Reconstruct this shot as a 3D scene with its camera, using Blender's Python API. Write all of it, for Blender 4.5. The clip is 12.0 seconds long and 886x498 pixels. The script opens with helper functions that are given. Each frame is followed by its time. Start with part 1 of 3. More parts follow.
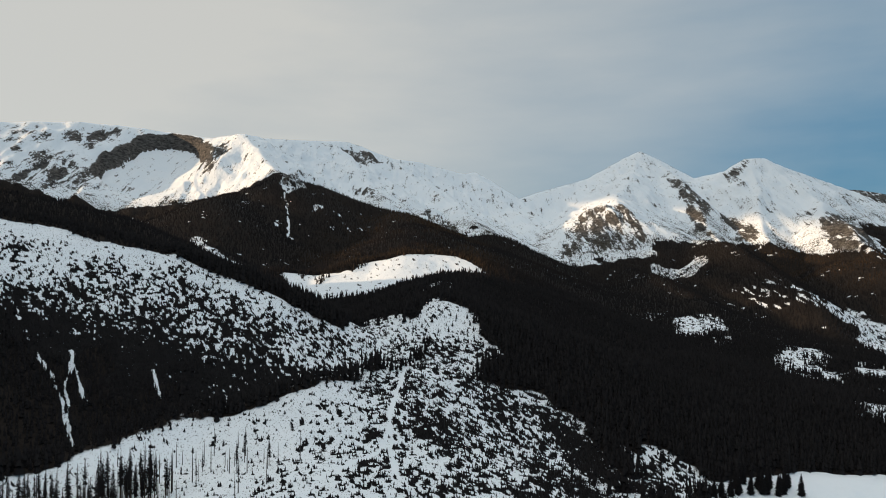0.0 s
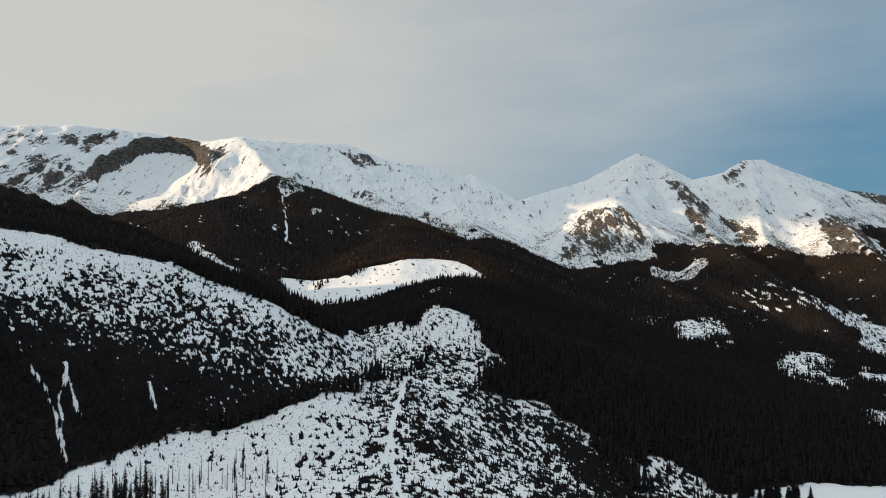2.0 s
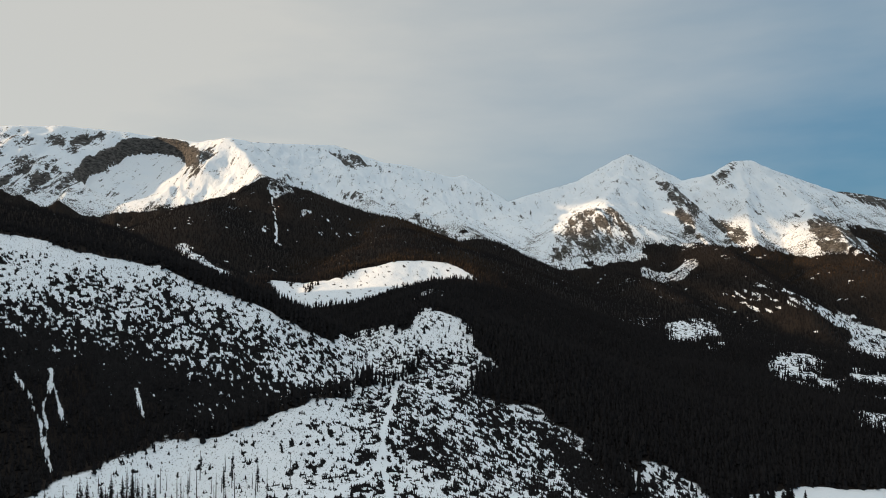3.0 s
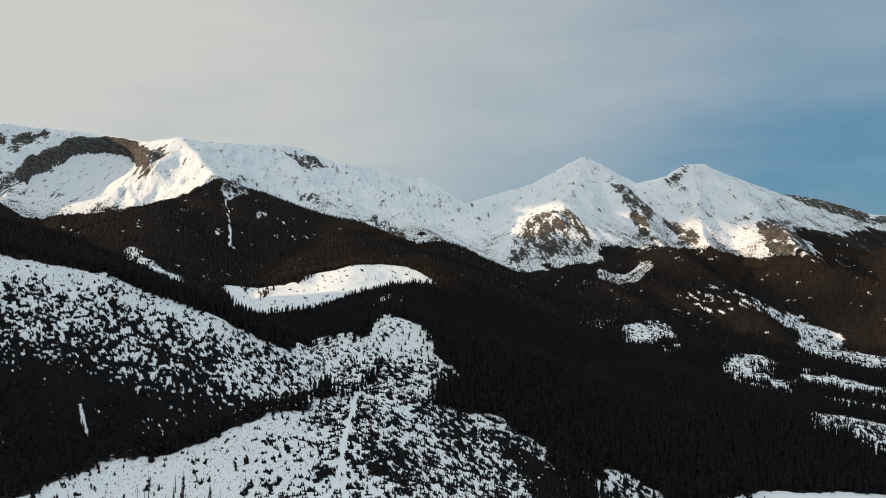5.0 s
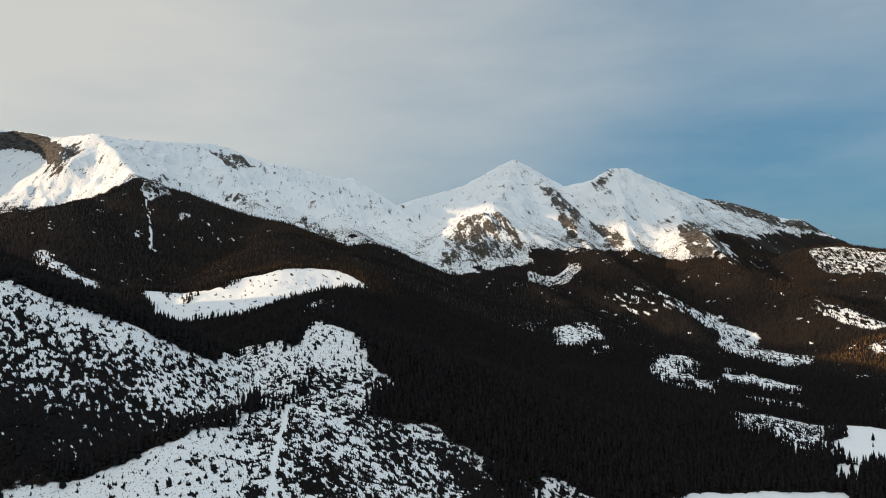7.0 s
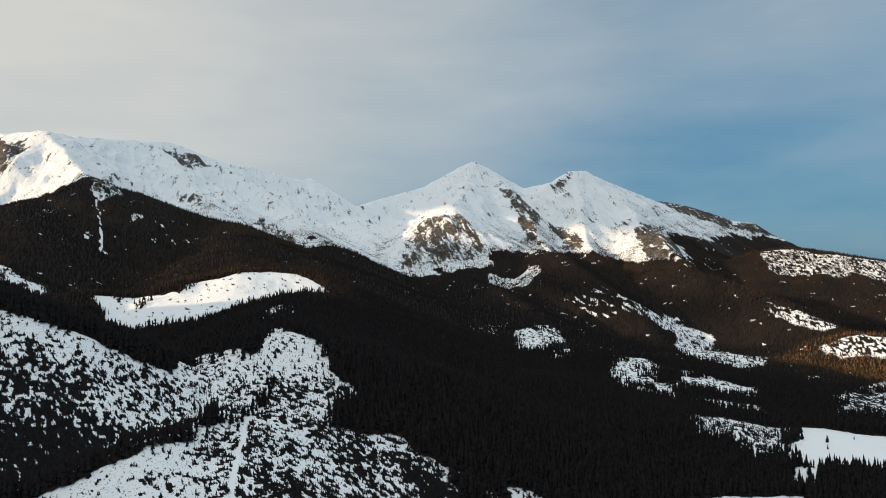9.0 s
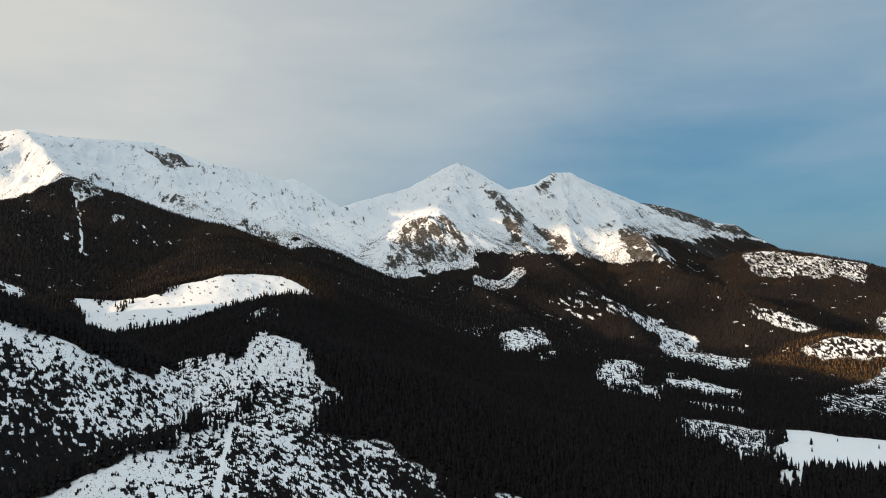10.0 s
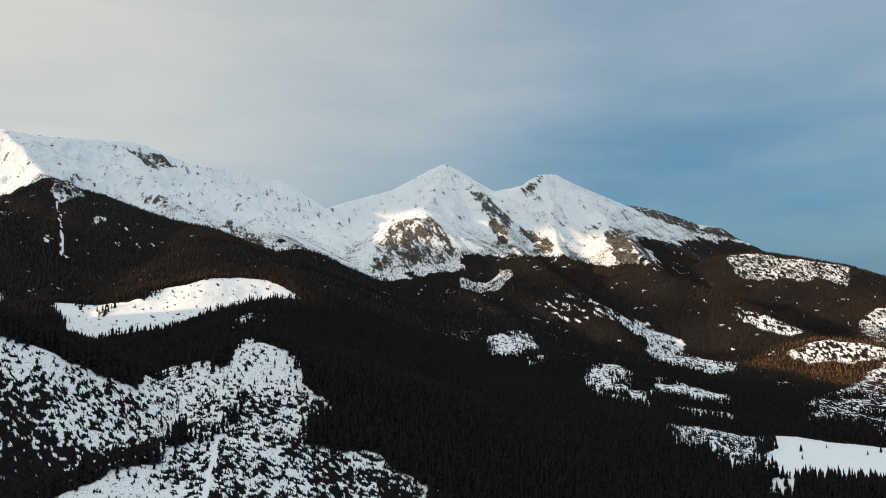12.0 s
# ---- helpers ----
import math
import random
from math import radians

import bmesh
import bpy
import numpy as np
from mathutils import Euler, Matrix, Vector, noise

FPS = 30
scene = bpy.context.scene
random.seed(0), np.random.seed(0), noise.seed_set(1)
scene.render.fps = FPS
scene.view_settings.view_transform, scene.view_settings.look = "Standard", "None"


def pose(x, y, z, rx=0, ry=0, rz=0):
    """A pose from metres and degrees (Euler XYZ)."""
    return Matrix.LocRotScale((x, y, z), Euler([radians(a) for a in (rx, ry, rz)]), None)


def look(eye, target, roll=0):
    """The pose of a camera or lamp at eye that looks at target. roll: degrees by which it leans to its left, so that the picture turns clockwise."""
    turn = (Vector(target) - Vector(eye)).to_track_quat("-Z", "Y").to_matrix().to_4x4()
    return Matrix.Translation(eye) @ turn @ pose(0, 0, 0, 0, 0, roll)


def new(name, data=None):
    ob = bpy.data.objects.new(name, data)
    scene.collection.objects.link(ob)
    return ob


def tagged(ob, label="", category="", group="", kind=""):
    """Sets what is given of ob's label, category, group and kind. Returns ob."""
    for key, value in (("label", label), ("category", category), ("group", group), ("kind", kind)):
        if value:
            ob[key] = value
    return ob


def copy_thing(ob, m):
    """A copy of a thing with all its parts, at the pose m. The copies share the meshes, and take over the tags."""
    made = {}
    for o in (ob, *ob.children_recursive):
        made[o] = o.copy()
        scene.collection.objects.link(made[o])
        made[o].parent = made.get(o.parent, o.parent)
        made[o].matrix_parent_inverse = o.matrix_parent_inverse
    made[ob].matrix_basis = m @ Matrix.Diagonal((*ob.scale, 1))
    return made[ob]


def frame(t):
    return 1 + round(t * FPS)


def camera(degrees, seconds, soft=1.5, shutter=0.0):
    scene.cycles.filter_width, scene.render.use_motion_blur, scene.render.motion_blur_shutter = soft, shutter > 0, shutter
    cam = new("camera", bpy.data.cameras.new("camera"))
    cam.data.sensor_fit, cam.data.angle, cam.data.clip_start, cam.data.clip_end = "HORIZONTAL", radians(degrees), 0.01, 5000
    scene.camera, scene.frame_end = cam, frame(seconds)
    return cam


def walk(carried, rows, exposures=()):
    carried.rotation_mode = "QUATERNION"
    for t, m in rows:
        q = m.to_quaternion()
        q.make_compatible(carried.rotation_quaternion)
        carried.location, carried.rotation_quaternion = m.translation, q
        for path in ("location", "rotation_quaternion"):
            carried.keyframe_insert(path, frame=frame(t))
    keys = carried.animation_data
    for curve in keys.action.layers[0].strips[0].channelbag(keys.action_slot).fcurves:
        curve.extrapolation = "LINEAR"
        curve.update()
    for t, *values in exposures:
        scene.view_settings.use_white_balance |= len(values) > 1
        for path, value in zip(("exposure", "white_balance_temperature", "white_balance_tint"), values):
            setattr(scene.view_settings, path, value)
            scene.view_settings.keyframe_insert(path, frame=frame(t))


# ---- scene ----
# A drone over a snowy clear-cut valley under a mountain range, late light.
cam = camera(66.04, 12.0, soft=1.0)
walk(cam, [
    (0.0, pose(0.00, 0.00, 0.00, 91.500, -0.000, -0.000)),
    (0.5, pose(-0.63, 2.50, 1.59, 91.545, 0.092, -0.032)),
    (1.0, pose(-1.43, 5.46, 3.37, 91.560, 0.133, -0.060)),
    (1.5, pose(-2.30, 8.32, 4.96, 91.595, 0.171, -0.112)),
    (2.0, pose(-3.04, 11.23, 6.64, 91.617, 0.199, -0.161)),
    (2.5, pose(-3.88, 14.58, 8.15, 91.649, 0.283, -0.490)),
    (3.0, pose(-4.69, 18.16, 9.63, 91.657, 0.324, -0.973)),
    (3.5, pose(-5.39, 21.55, 11.19, 91.662, 0.354, -1.555)),
    (4, pose(-6.04, 24.78, 12.79, 91.673, 0.394, -2.294)),
    (4.5, pose(-6.64, 28.01, 14.36, 91.685, 0.449, -3.268)),
    (5.0, pose(-7.23, 31.40, 15.85, 91.697, 0.524, -4.552)),
    (5.5, pose(-7.84, 34.99, 17.29, 91.709, 0.611, -6.119)),
    (6.0, pose(-8.52, 38.51, 18.88, 91.722, 0.662, -7.664)),
    (6.5, pose(-9.46, 41.95, 20.30, 91.727, 0.686, -9.187)),
    (7.0, pose(-10.74, 45.37, 21.93, 91.706, 0.671, -10.413)),
    (7.5, pose(-11.81, 48.58, 23.57, 91.689, 0.660, -11.433)),
    (8, pose(-12.63, 51.57, 25.17, 91.685, 0.661, -12.323)),
    (8.5, pose(-13.37, 54.40, 26.73, 91.693, 0.664, -13.122)),
    (9.0, pose(-14.18, 57.13, 28.29, 91.711, 0.660, -13.870)),
    (9.5, pose(-15.11, 59.89, 29.83, 91.736, 0.644, -14.584)),
    (10.0, pose(-15.99, 62.82, 31.31, 91.754, 0.621, -15.207)),
    (10.5, pose(-16.98, 65.52, 33.00, 91.759, 0.598, -15.682)),
    (11.0, pose(-17.44, 68.31, 34.75, 91.764, 0.573, -15.979)),
    (11.5, pose(-18.14, 71.16, 36.41, 91.786, 0.560, -16.238)),
    (12.0, pose(-18.81, 74.19, 38.08, 91.789, 0.544, -16.471)),
], exposures=[(0.0, 0.26, 4930, 2), (3.0, 0.26, 4930, 2), (7.0, 0.32, 4930, 2), (12.0, 0.40, 4930, 2)])

# ---- light ----
SUN_AZIMUTH = -112.0     # degrees from +y towards +x, where the sun stands
SUN_HEIGHT = 9.0
world = bpy.data.worlds.new("sky")
scene.world = world
world.use_nodes = True
wn, wl = world.node_tree.nodes, world.node_tree.links
wn.clear()


def wnode(kind, **values):
    n = wn.new(kind)
    for key, value in values.items():
        n.inputs[key].default_value = value
    return n


sky = wn.new("ShaderNodeTexSky")
sky.sky_type, sky.sun_disc = "NISHITA", False
sky.sun_elevation, sky.sun_rotation = radians(SUN_HEIGHT), radians(SUN_AZIMUTH)
sky.altitude, sky.dust_density = 1200, 1.2
blue = wn.new("ShaderNodeVectorMath")
blue.operation = "SCALE"
blue.inputs["Scale"].default_value = 0.10
wl.new(sky.outputs[0], blue.inputs[0])
# a high veil of cloud, thick on one side of the sky and thinning to the other
way = wn.new("ShaderNodeTexCoord")
split = wn.new("ShaderNodeSeparateXYZ")
wl.new(way.outputs["Generated"], split.inputs[0])
stretch = wn.new("ShaderNodeMapping")
stretch.inputs["Scale"].default_value = (1.0, 1.0, 4.0)
wl.new(way.outputs["Generated"], stretch.inputs[0])
cloud = wnode("ShaderNodeTexNoise", Scale=2.2, Detail=7.0, Roughness=0.5)
wl.new(stretch.outputs[0], cloud.inputs["Vector"])


def wmath(op, a, b, clamp=False):
    n = wn.new("ShaderNodeMath")
    n.operation, n.use_clamp = op, clamp
    for slot, v in zip(n.inputs, (a, b)):
        if isinstance(v, (int, float)):
            slot.default_value = v
        else:
            wl.new(v, slot)
    return n.outputs[0]


thick = wmath("ADD", wmath("MULTIPLY", split.outputs["X"], -0.85), wmath("MULTIPLY", split.outputs["Z"], 0.75))
thick = wmath("ADD", thick, wmath("MULTIPLY", wmath("SUBTRACT", cloud.outputs[0], 0.5), 0.75))
thick = wmath("ADD", thick, wmath("MULTIPLY", wmath("MAXIMUM", wmath("SUBTRACT", split.outputs["X"], 0.5), 0.0), 1.3))
thick = wmath("ADD", thick, wmath("MULTIPLY", wmath("MINIMUM", split.outputs["Y"], 0.0), 0.62))
# the veil is thinner low down on the clear side
low = wmath("MULTIPLY", wmath("MAXIMUM", wmath("SUBTRACT", 0.24, split.outputs["Z"]), 0.0), -0.85)
clear = wmath("MULTIPLY", split.outputs["X"], 3.3, True)
thick = wmath("ADD", thick, wmath("MULTIPLY", low, clear))
thick = wmath("ADD", thick, 0.56, True)
veil = wn.new("ShaderNodeMix")
veil.data_type = "RGBA"
veil.inputs["A"].default_value = (0.105, 0.212, 0.272, 1)
veil.inputs["B"].default_value = (0.855, 0.665, 0.47, 1)
wl.new(thick, veil.inputs["Factor"])
mixed = wn.new("ShaderNodeMix")
mixed.data_type = "RGBA"
mixed.inputs["Factor"].default_value = 0.85
wl.new(blue.outputs[0], mixed.inputs["A"])
wl.new(veil.outputs["Result"], mixed.inputs["B"])
backing = wnode("ShaderNodeBackground", Strength=1.0)
# an overcast veil is brightest overhead
climb = wn.new("ShaderNodeMapRange")
climb.interpolation_type = "SMOOTHSTEP"
wl.new(split.outputs["Z"], climb.inputs["Value"])
climb.inputs["From Min"].default_value, climb.inputs["From Max"].default_value = 0.36, 0.95
climb.inputs["To Min"].default_value, climb.inputs["To Max"].default_value = 0.8, 1.47
wl.new(climb.outputs[0], backing.inputs["Strength"])
wl.new(mixed.outputs["Result"], backing.inputs["Color"])
wl.new(backing.outputs[0], wn.new("ShaderNodeOutputWorld").inputs[0])

sun = bpy.data.lights.new("sun", "SUN")
sun.energy, sun.angle, sun.color = 4.8, radians(0.9), (1.0, 0.56, 0.25)
a, h = radians(SUN_AZIMUTH), radians(SUN_HEIGHT)
toward = Vector((math.sin(a) * math.cos(h), math.cos(a) * math.cos(h), math.sin(h)))
new("sun", sun).matrix_world = look(toward * 3000, (0, 0, 0))

# ---- the lie of the land ----
def lattice(ix, iy, seed):
    h = (ix * 374761393 + iy * 668265263 + seed * 974634777) & 0xFFFFFFFF
    h = ((h ^ (h >> 13)) * 1274126177) & 0xFFFFFFFF
    return ((h ^ (h >> 16)) & 0xFFFF) / 32768.0 - 1.0


def soft_noise(x, y, size, seed=0):
    """Smooth noise from -1 to 1 with features of the given size in metres."""
    u, v = np.asarray(x) / size, np.asarray(y) / size
    i, j = np.floor(u).astype(np.int64), np.floor(v).astype(np.int64)
    u, v = u - i, v - j
    u, v = u * u * u * (u * (u * 6 - 15) + 10), v * v * v * (v * (v * 6 - 15) + 10)
    top = lattice(i, j, seed) * (1 - u) + lattice(i + 1, j, seed) * u
    low = lattice(i, j + 1, seed) * (1 - u) + lattice(i + 1, j + 1, seed) * u
    return top * (1 - v) + low * v


def cloudy(x, y, size, octaves=4, seed=0, gain=0.5):
    total, amp, norm = 0.0, 1.0, 0.0
    for k in range(octaves):
        c, s = math.cos(0.7 * k), math.sin(0.7 * k)
        total = total + amp * soft_noise(x * c - y * s, x * s + y * c, size / 2 ** k, seed + k)
        norm += amp
        amp *= gain
    return total / norm


def ridged(x, y, size, octaves=4, seed=0):
    total, amp, norm = 0.0, 1.0, 0.0
    for k in range(octaves):
        c, s = math.cos(1.1 * k), math.sin(1.1 * k)
        n = 1 - np.abs(soft_noise(x * c - y * s, x * s + y * c, size / 2 ** k, seed + k)) * 1.6
        total = total + amp * n
        norm += amp
        amp *= 0.5
    return total / norm


# crest lines: points (x, y, z), the fall of the flanks per metre, the roundness of the crest
CRESTS = {
    "plateau": ([(-2337, 2330, 480), (-2092, 2552, 554), (-1805, 2763, 593), (-1637, 2980, 637), (-1488, 3112, 650), (-1309, 3246, 642), (-1068, 3175, 602), (-882, 2993, 587), (-860, 3289, 623), (-678, 3637, 674), (-552, 3810, 700), (-275, 3940, 625), (-130, 3998, 614), (153, 3997, 534), (400, 3980, 385)], 0.62, 30),
    "peaks": ([(400, 3980, 385), (692, 4143, 484), (1033, 4195, 581), (1133, 4241, 683), (1224, 4226, 719), (1299, 4152, 662), (1465, 4022, 517), (1637, 3890, 552), (1712, 3824, 609), (1785, 3791, 607), (1956, 3773, 527), (2221, 3705, 416), (2468, 3398, 198), (2504, 3120, 80)], 0.62, 10),
    "far": ([(2141, 3901, 444), (2292, 3756, 426), (2458, 3649, 370), (2615, 3539, 296), (2702, 3473, 279), (2820, 3312, 156), (2884, 3053, 16)], 0.7, 8),
    "rib": ([(1299, 4152, 662), (1294, 3785, 505), (1254, 3422, 363), (1204, 3180, 231), (1131, 2778, 94)], 0.8, 6),
    "buttress_back": ([(1196, 4130, 627), (862, 3392, 360), (745, 2978, 276)], 0.5, 20),
    "buttress": ([(562, 2998, 200), (636, 2993, 260), (742, 2969, 278), (820, 2938, 240), (866, 2851, 129)], 1.15, 15),
    "peak_spur": ([(1785, 3791, 607), (1819, 3337, 354), (1732, 3041, 246), (1686, 2837, 171), (1574, 2495, 47)], 0.75, 8),
    "peak_rib": ([(1712, 3824, 609), (1590, 3450, 395), (1470, 3150, 235), (1380, 2900, 110)], 0.75, 6),
    "face_rib": ([(1180, 4180, 680), (1040, 3750, 455), (960, 3400, 300), (930, 3150, 190)], 0.7, 8),
    "dome_spur": ([(-882, 2993, 587), (-682, 2612, 408), (-544, 2296, 314), (-427, 2291, 275), (-276, 2304, 219), (-160, 2294, 186), (-45, 2280, 122), (86, 2258, 69), (220, 2289, 39)], 0.72, 15),
    "arete": ([(-882, 2993, 587), (-981, 2782, 422), (-1007, 2505, 251), (-1046, 2380, 187)], 0.6, 8),
    "crag_shoulder": ([(-544, 2296, 314), (-683, 2322, 256), (-807, 2345, 239), (-951, 2366, 217)], 0.6, 20),
    "west_buttress": ([(-1637, 2980, 637), (-1506, 2767, 489), (-1329, 2521, 320), (-1289, 2372, 251)], 0.7, 12),
    "white_spur_a": ([(-627, 3748, 686), (-284, 2886, 335), (-202, 2592, 250)], 0.5, 40),
    "white_spur_b": ([(-296, 3889, 613), (-12, 3200, 330), (109, 2698, 194), (172, 2444, 121)], 0.5, 30),
    "white_spur_c": ([(173, 3996, 557), (348, 3583, 314), (393, 3075, 163)], 0.5, 30),
    "brown_spur": ([(-160, 2294, 186), (-90, 2080, 128), (-120, 1850, 78), (-190, 1640, 30), (-300, 1430, -22)], 0.40, 60),
    "brown_spur_b": ([(-160, 2294, 186), (-69, 1899, 75), (-78, 1478, 25)], 0.45, 40),
    "clearing": ([(-341, 1399, -10), (-263, 1416, -17), (-172, 1440, 9), (-78, 1468, 27), (20, 1500, 28), (96, 1517, -2)], 0.4, 30),
    "dark_ridge": ([(-332, 1132, -40), (-227, 1127, -80), (-140, 1172, -59), (-64, 1208, -35), (16, 1240, -18), (79, 1258, -24), (177, 1288, -51), (290, 1318, -95)], 0.42, 25),
    "knoll": ([(16, 1240, -18), (-17, 1050, -34), (5, 930, -46), (-14, 900, -54), (-26, 800, -84), (-29, 715, -101), (-46, 598, -119), (-64, 541, -137), (-76, 474, -151)], 0.4, 25),
    "knoll_side": ([(5, 930, -46), (49, 889, -64), (63, 797, -100), (103, 713, -134), (156, 641, -167), (194, 568, -185)], 0.36, 25),
    "brow": ([(-29, 715, -101), (-61, 702, -97), (-89, 654, -102), (-115, 620, -100), (-152, 606, -113), (-190, 601, -122), (-223, 584, -126), (-258, 536, -135), (-298, 462, -138), (-332, 374, -131)], 0.45, 14),
    "apron": ([(-290, 370, -168), (-186, 465, -157), (-82, 495, -139), (-64, 541, -137)], 0.2, 60),
    "terrace": ([(330, 1000, -140), (450, 860, -165), (540, 800, -178)], 0.15, 60),
    "west_spur": ([(-683, 2322, 256), (-655, 1900, 185), (-615, 1660, 64), (-532, 1530, 46), (-470, 1400, -20), (-430, 1300, -60)], 0.5, 25),
    "left_hill": ([(-720, 764, 78), (-546, 838, 66), (-484, 852, 54), (-414, 855, 37), (-343, 854, 22), (-267, 839, -5), (-197, 837, -34), (-160, 865, -63), (-123, 922, -85)], 0.56, 25),
    "left_wood": ([(-858, 909, 123), (-644, 989, 109), (-578, 1017, 97), (-510, 1053, 77), (-447, 1114, 31), (-399, 1163, 2), (-332, 1132, -40)], 0.5, 25),
    "mid_spur": ([(1011, 2718, 108), (988, 2351, 77), (963, 2034, -4), (933, 1769, -62), (881, 1569, -135)], 0.62, 15),
    "mid_spur_b": ([(663, 2410, -5), (663, 2098, -36), (667, 1779, -87), (666, 1564, -140)], 0.5, 20),
    "brown_hill": ([(1364, 2446, 7), (1294, 2139, 15), (1316, 1947, 3), (1373, 1783, -53), (1366, 1660, -86), (1355, 1471, -137)], 0.55, 30),
    "east_hill": ([(2047, 2839, 50), (2171, 2783, 94), (2325, 2748, 114), (2363, 2582, 84), (2418, 2390, 48), (2462, 2197, -34), (2581, 1891, -168), (2656, 1598, -278)], 0.42, 50),
    "round_hill": ([(1186, 1420, -186), (1228, 1411, -150), (1274, 1356, -130), (1300, 1274, -130), (1342, 1200, -136), (1391, 1062, -151), (1438, 906, -184)], 0.55, 25),
    "south_range": ([(-400, -1700, 150), (900, -1500, 180), (2200, -700, 120), (3300, 500, 60)], 0.5, 60),
    # added out of view; its notched crest shades the valley and passes sun
    "west_shade_range": ([(-1650, -1200, 300), (-1700, -400, 290), (-1740, 0, 292), (-1750, 220, 296), (-1750, 480, 300), (-1750, 580, 255), (-1750, 640, 200), (-1750, 880, 196), (-1750, 960, 230), (-1750, 1090, 242), (-1760, 1210, 270), (-1770, 1320, 290), (-1780, 1420, 320)], 1.3, 25),
}


# the rim of a corrie under the plateau
CORRIE = [(-1370, 2645), (-1406, 2780), (-1378, 2889), (-1370, 3056), (-1279, 3207), (-1128, 3158), (-1020, 2960), (-937, 2765), (-952, 2697), (-960, 2601), (-980, 2464), (-1023, 2331), (-1200, 2498)]


# ribs that stay in front of the skyline, and so may be as craggy as they like
INNER = ("rib", "buttress", "buttress_back", "peak_spur", "peak_rib", "face_rib", "white_spur_a", "white_spur_b", "white_spur_c", "arete", "west_buttress", "crag_shoulder")


def crest_height(x, y, points, fall, roundness):
    best = np.full(x.shape, -9e3)
    near = np.full(x.shape, 9e9)
    for (ax, ay, az), (bx, by, bz) in zip(points, points[1:]):
        dx, dy = bx - ax, by - ay
        t = np.clip(((x - ax) * dx + (y - ay) * dy) / (dx * dx + dy * dy), 0, 1)
        d = np.hypot(x - ax - t * dx, y - ay - t * dy)
        best = np.maximum(best, az + t * (bz - az) - fall * (np.sqrt(d * d + roundness ** 2) - roundness))
        near = np.minimum(near, d)
    return best, near


FLUTED = ("buttress_face", "buttress_foot", "rib_face", "rib_low", "spur_face", "white_edge", "crag", "chute_rocks", "arete_face", "west_slope")


def crags(x, y, share):
    """The relief of the high mountains: ribs, chutes and, on the bare faces, flutes."""
    rise = 20 * (ridged(x, y, 300, 5, 31) - 0.45) + 20 * (ridged(x + 0.25 * y, y * 0.45, 150, 4, 35) - 0.45)
    rise = rise + 14 * (ridged(x + 0.2 * y, y * 0.5, 70, 3, 71) - 0.45)
    rise = rise + 15 * (ridged(x + 0.12 * y + 14 * cloudy(x, y, 130, 2, 73), y * 0.16, 52, 2, 72) - 0.45) + 3 * cloudy(x, y, 30, 2, 77)
    face = np.zeros(x.shape)
    for name in FLUTED:
        face = np.maximum(face, ramp(inside(x, y, FACES[name][0]), -5, 35))
    flutes = ridged(x + 0.1 * y + 10 * cloudy(x, y, 90, 2, 75), y * 0.10, 46, 3, 76) - 0.5
    return share * rise + face * (19 * flutes + 8 * cloudy(x, y, 45, 3, 78))


def land(x, y):
    """The ground's height, and the distance to the nearest crest line."""
    x, y = np.asarray(x, float), np.asarray(y, float)
    warp = np.clip((np.hypot(x, y) - 1300) / 1500, 0, 1)
    wx = x + warp * 22 * cloudy(x, y, 180, 3, 5)
    wy = y + warp * 22 * cloudy(x, y, 180, 3, 9)
    east = np.clip((x - 550) / 550, 0, 1)
    floor = -196 + 0.09 * (1 - 0.85 * east * east * (3 - 2 * east)) * np.clip(y - 780, 0, 2200) - 25 * np.clip((y - 2600) / 800, 0, 1)
    floor = floor + 3 * cloudy(x, y, 160, 3, 21)
    z, near = floor, np.full(x.shape, 9e9)
    for name, (points, fall, roundness) in CRESTS.items():
        h, d = crest_height(wx, wy, points, fall, roundness)
        soft = 5.0
        z = np.maximum(z, h) + soft * np.log1p(np.exp(-np.abs(z - h) / soft)) * np.clip(d / 60, 0, 1)
        away = d + 75 if name in INNER else d
        near = np.minimum(near, np.where(h > z - 25, away, 9e9))
    # the corrie: a cliff under the rim and a smooth snow bowl below it
    hollow = inside(x, y, CORRIE) + 9 * cloudy(x, y, 46, 3, 181)
    z = z - 62 * ramp(hollow, 0, 26) * ramp(y, 2440, 2700)
    bowl = ramp(hollow, -5, 30)
    off = np.clip(near / 130, 0.10, 1) * (1 - 0.88 * bowl)
    high = np.clip((z - 40) / 260, 0, 1) * np.clip((np.hypot(x, y) - 1900) / 400, 0, 1)
    far = np.hypot(x, y) > 1890
    if far.any():
        z[far] = z[far] + crags(x[far], y[far], (high * off)[far])
    z = z + (1 - high) * np.clip(near / 60, 0.25, 1) * (3.5 * cloudy(x, y, 90, 4, 51) + 1.0 * cloudy(x, y, 14, 2, 61))
    lower = (1 - high) * np.clip((np.hypot(x, y) - 1000) / 600, 0, 1) * np.clip(near / 120, 0, 1)
    z = z + lower * 10 * (ridged(x, y, 230, 4, 91) - 0.45)
    return z, near


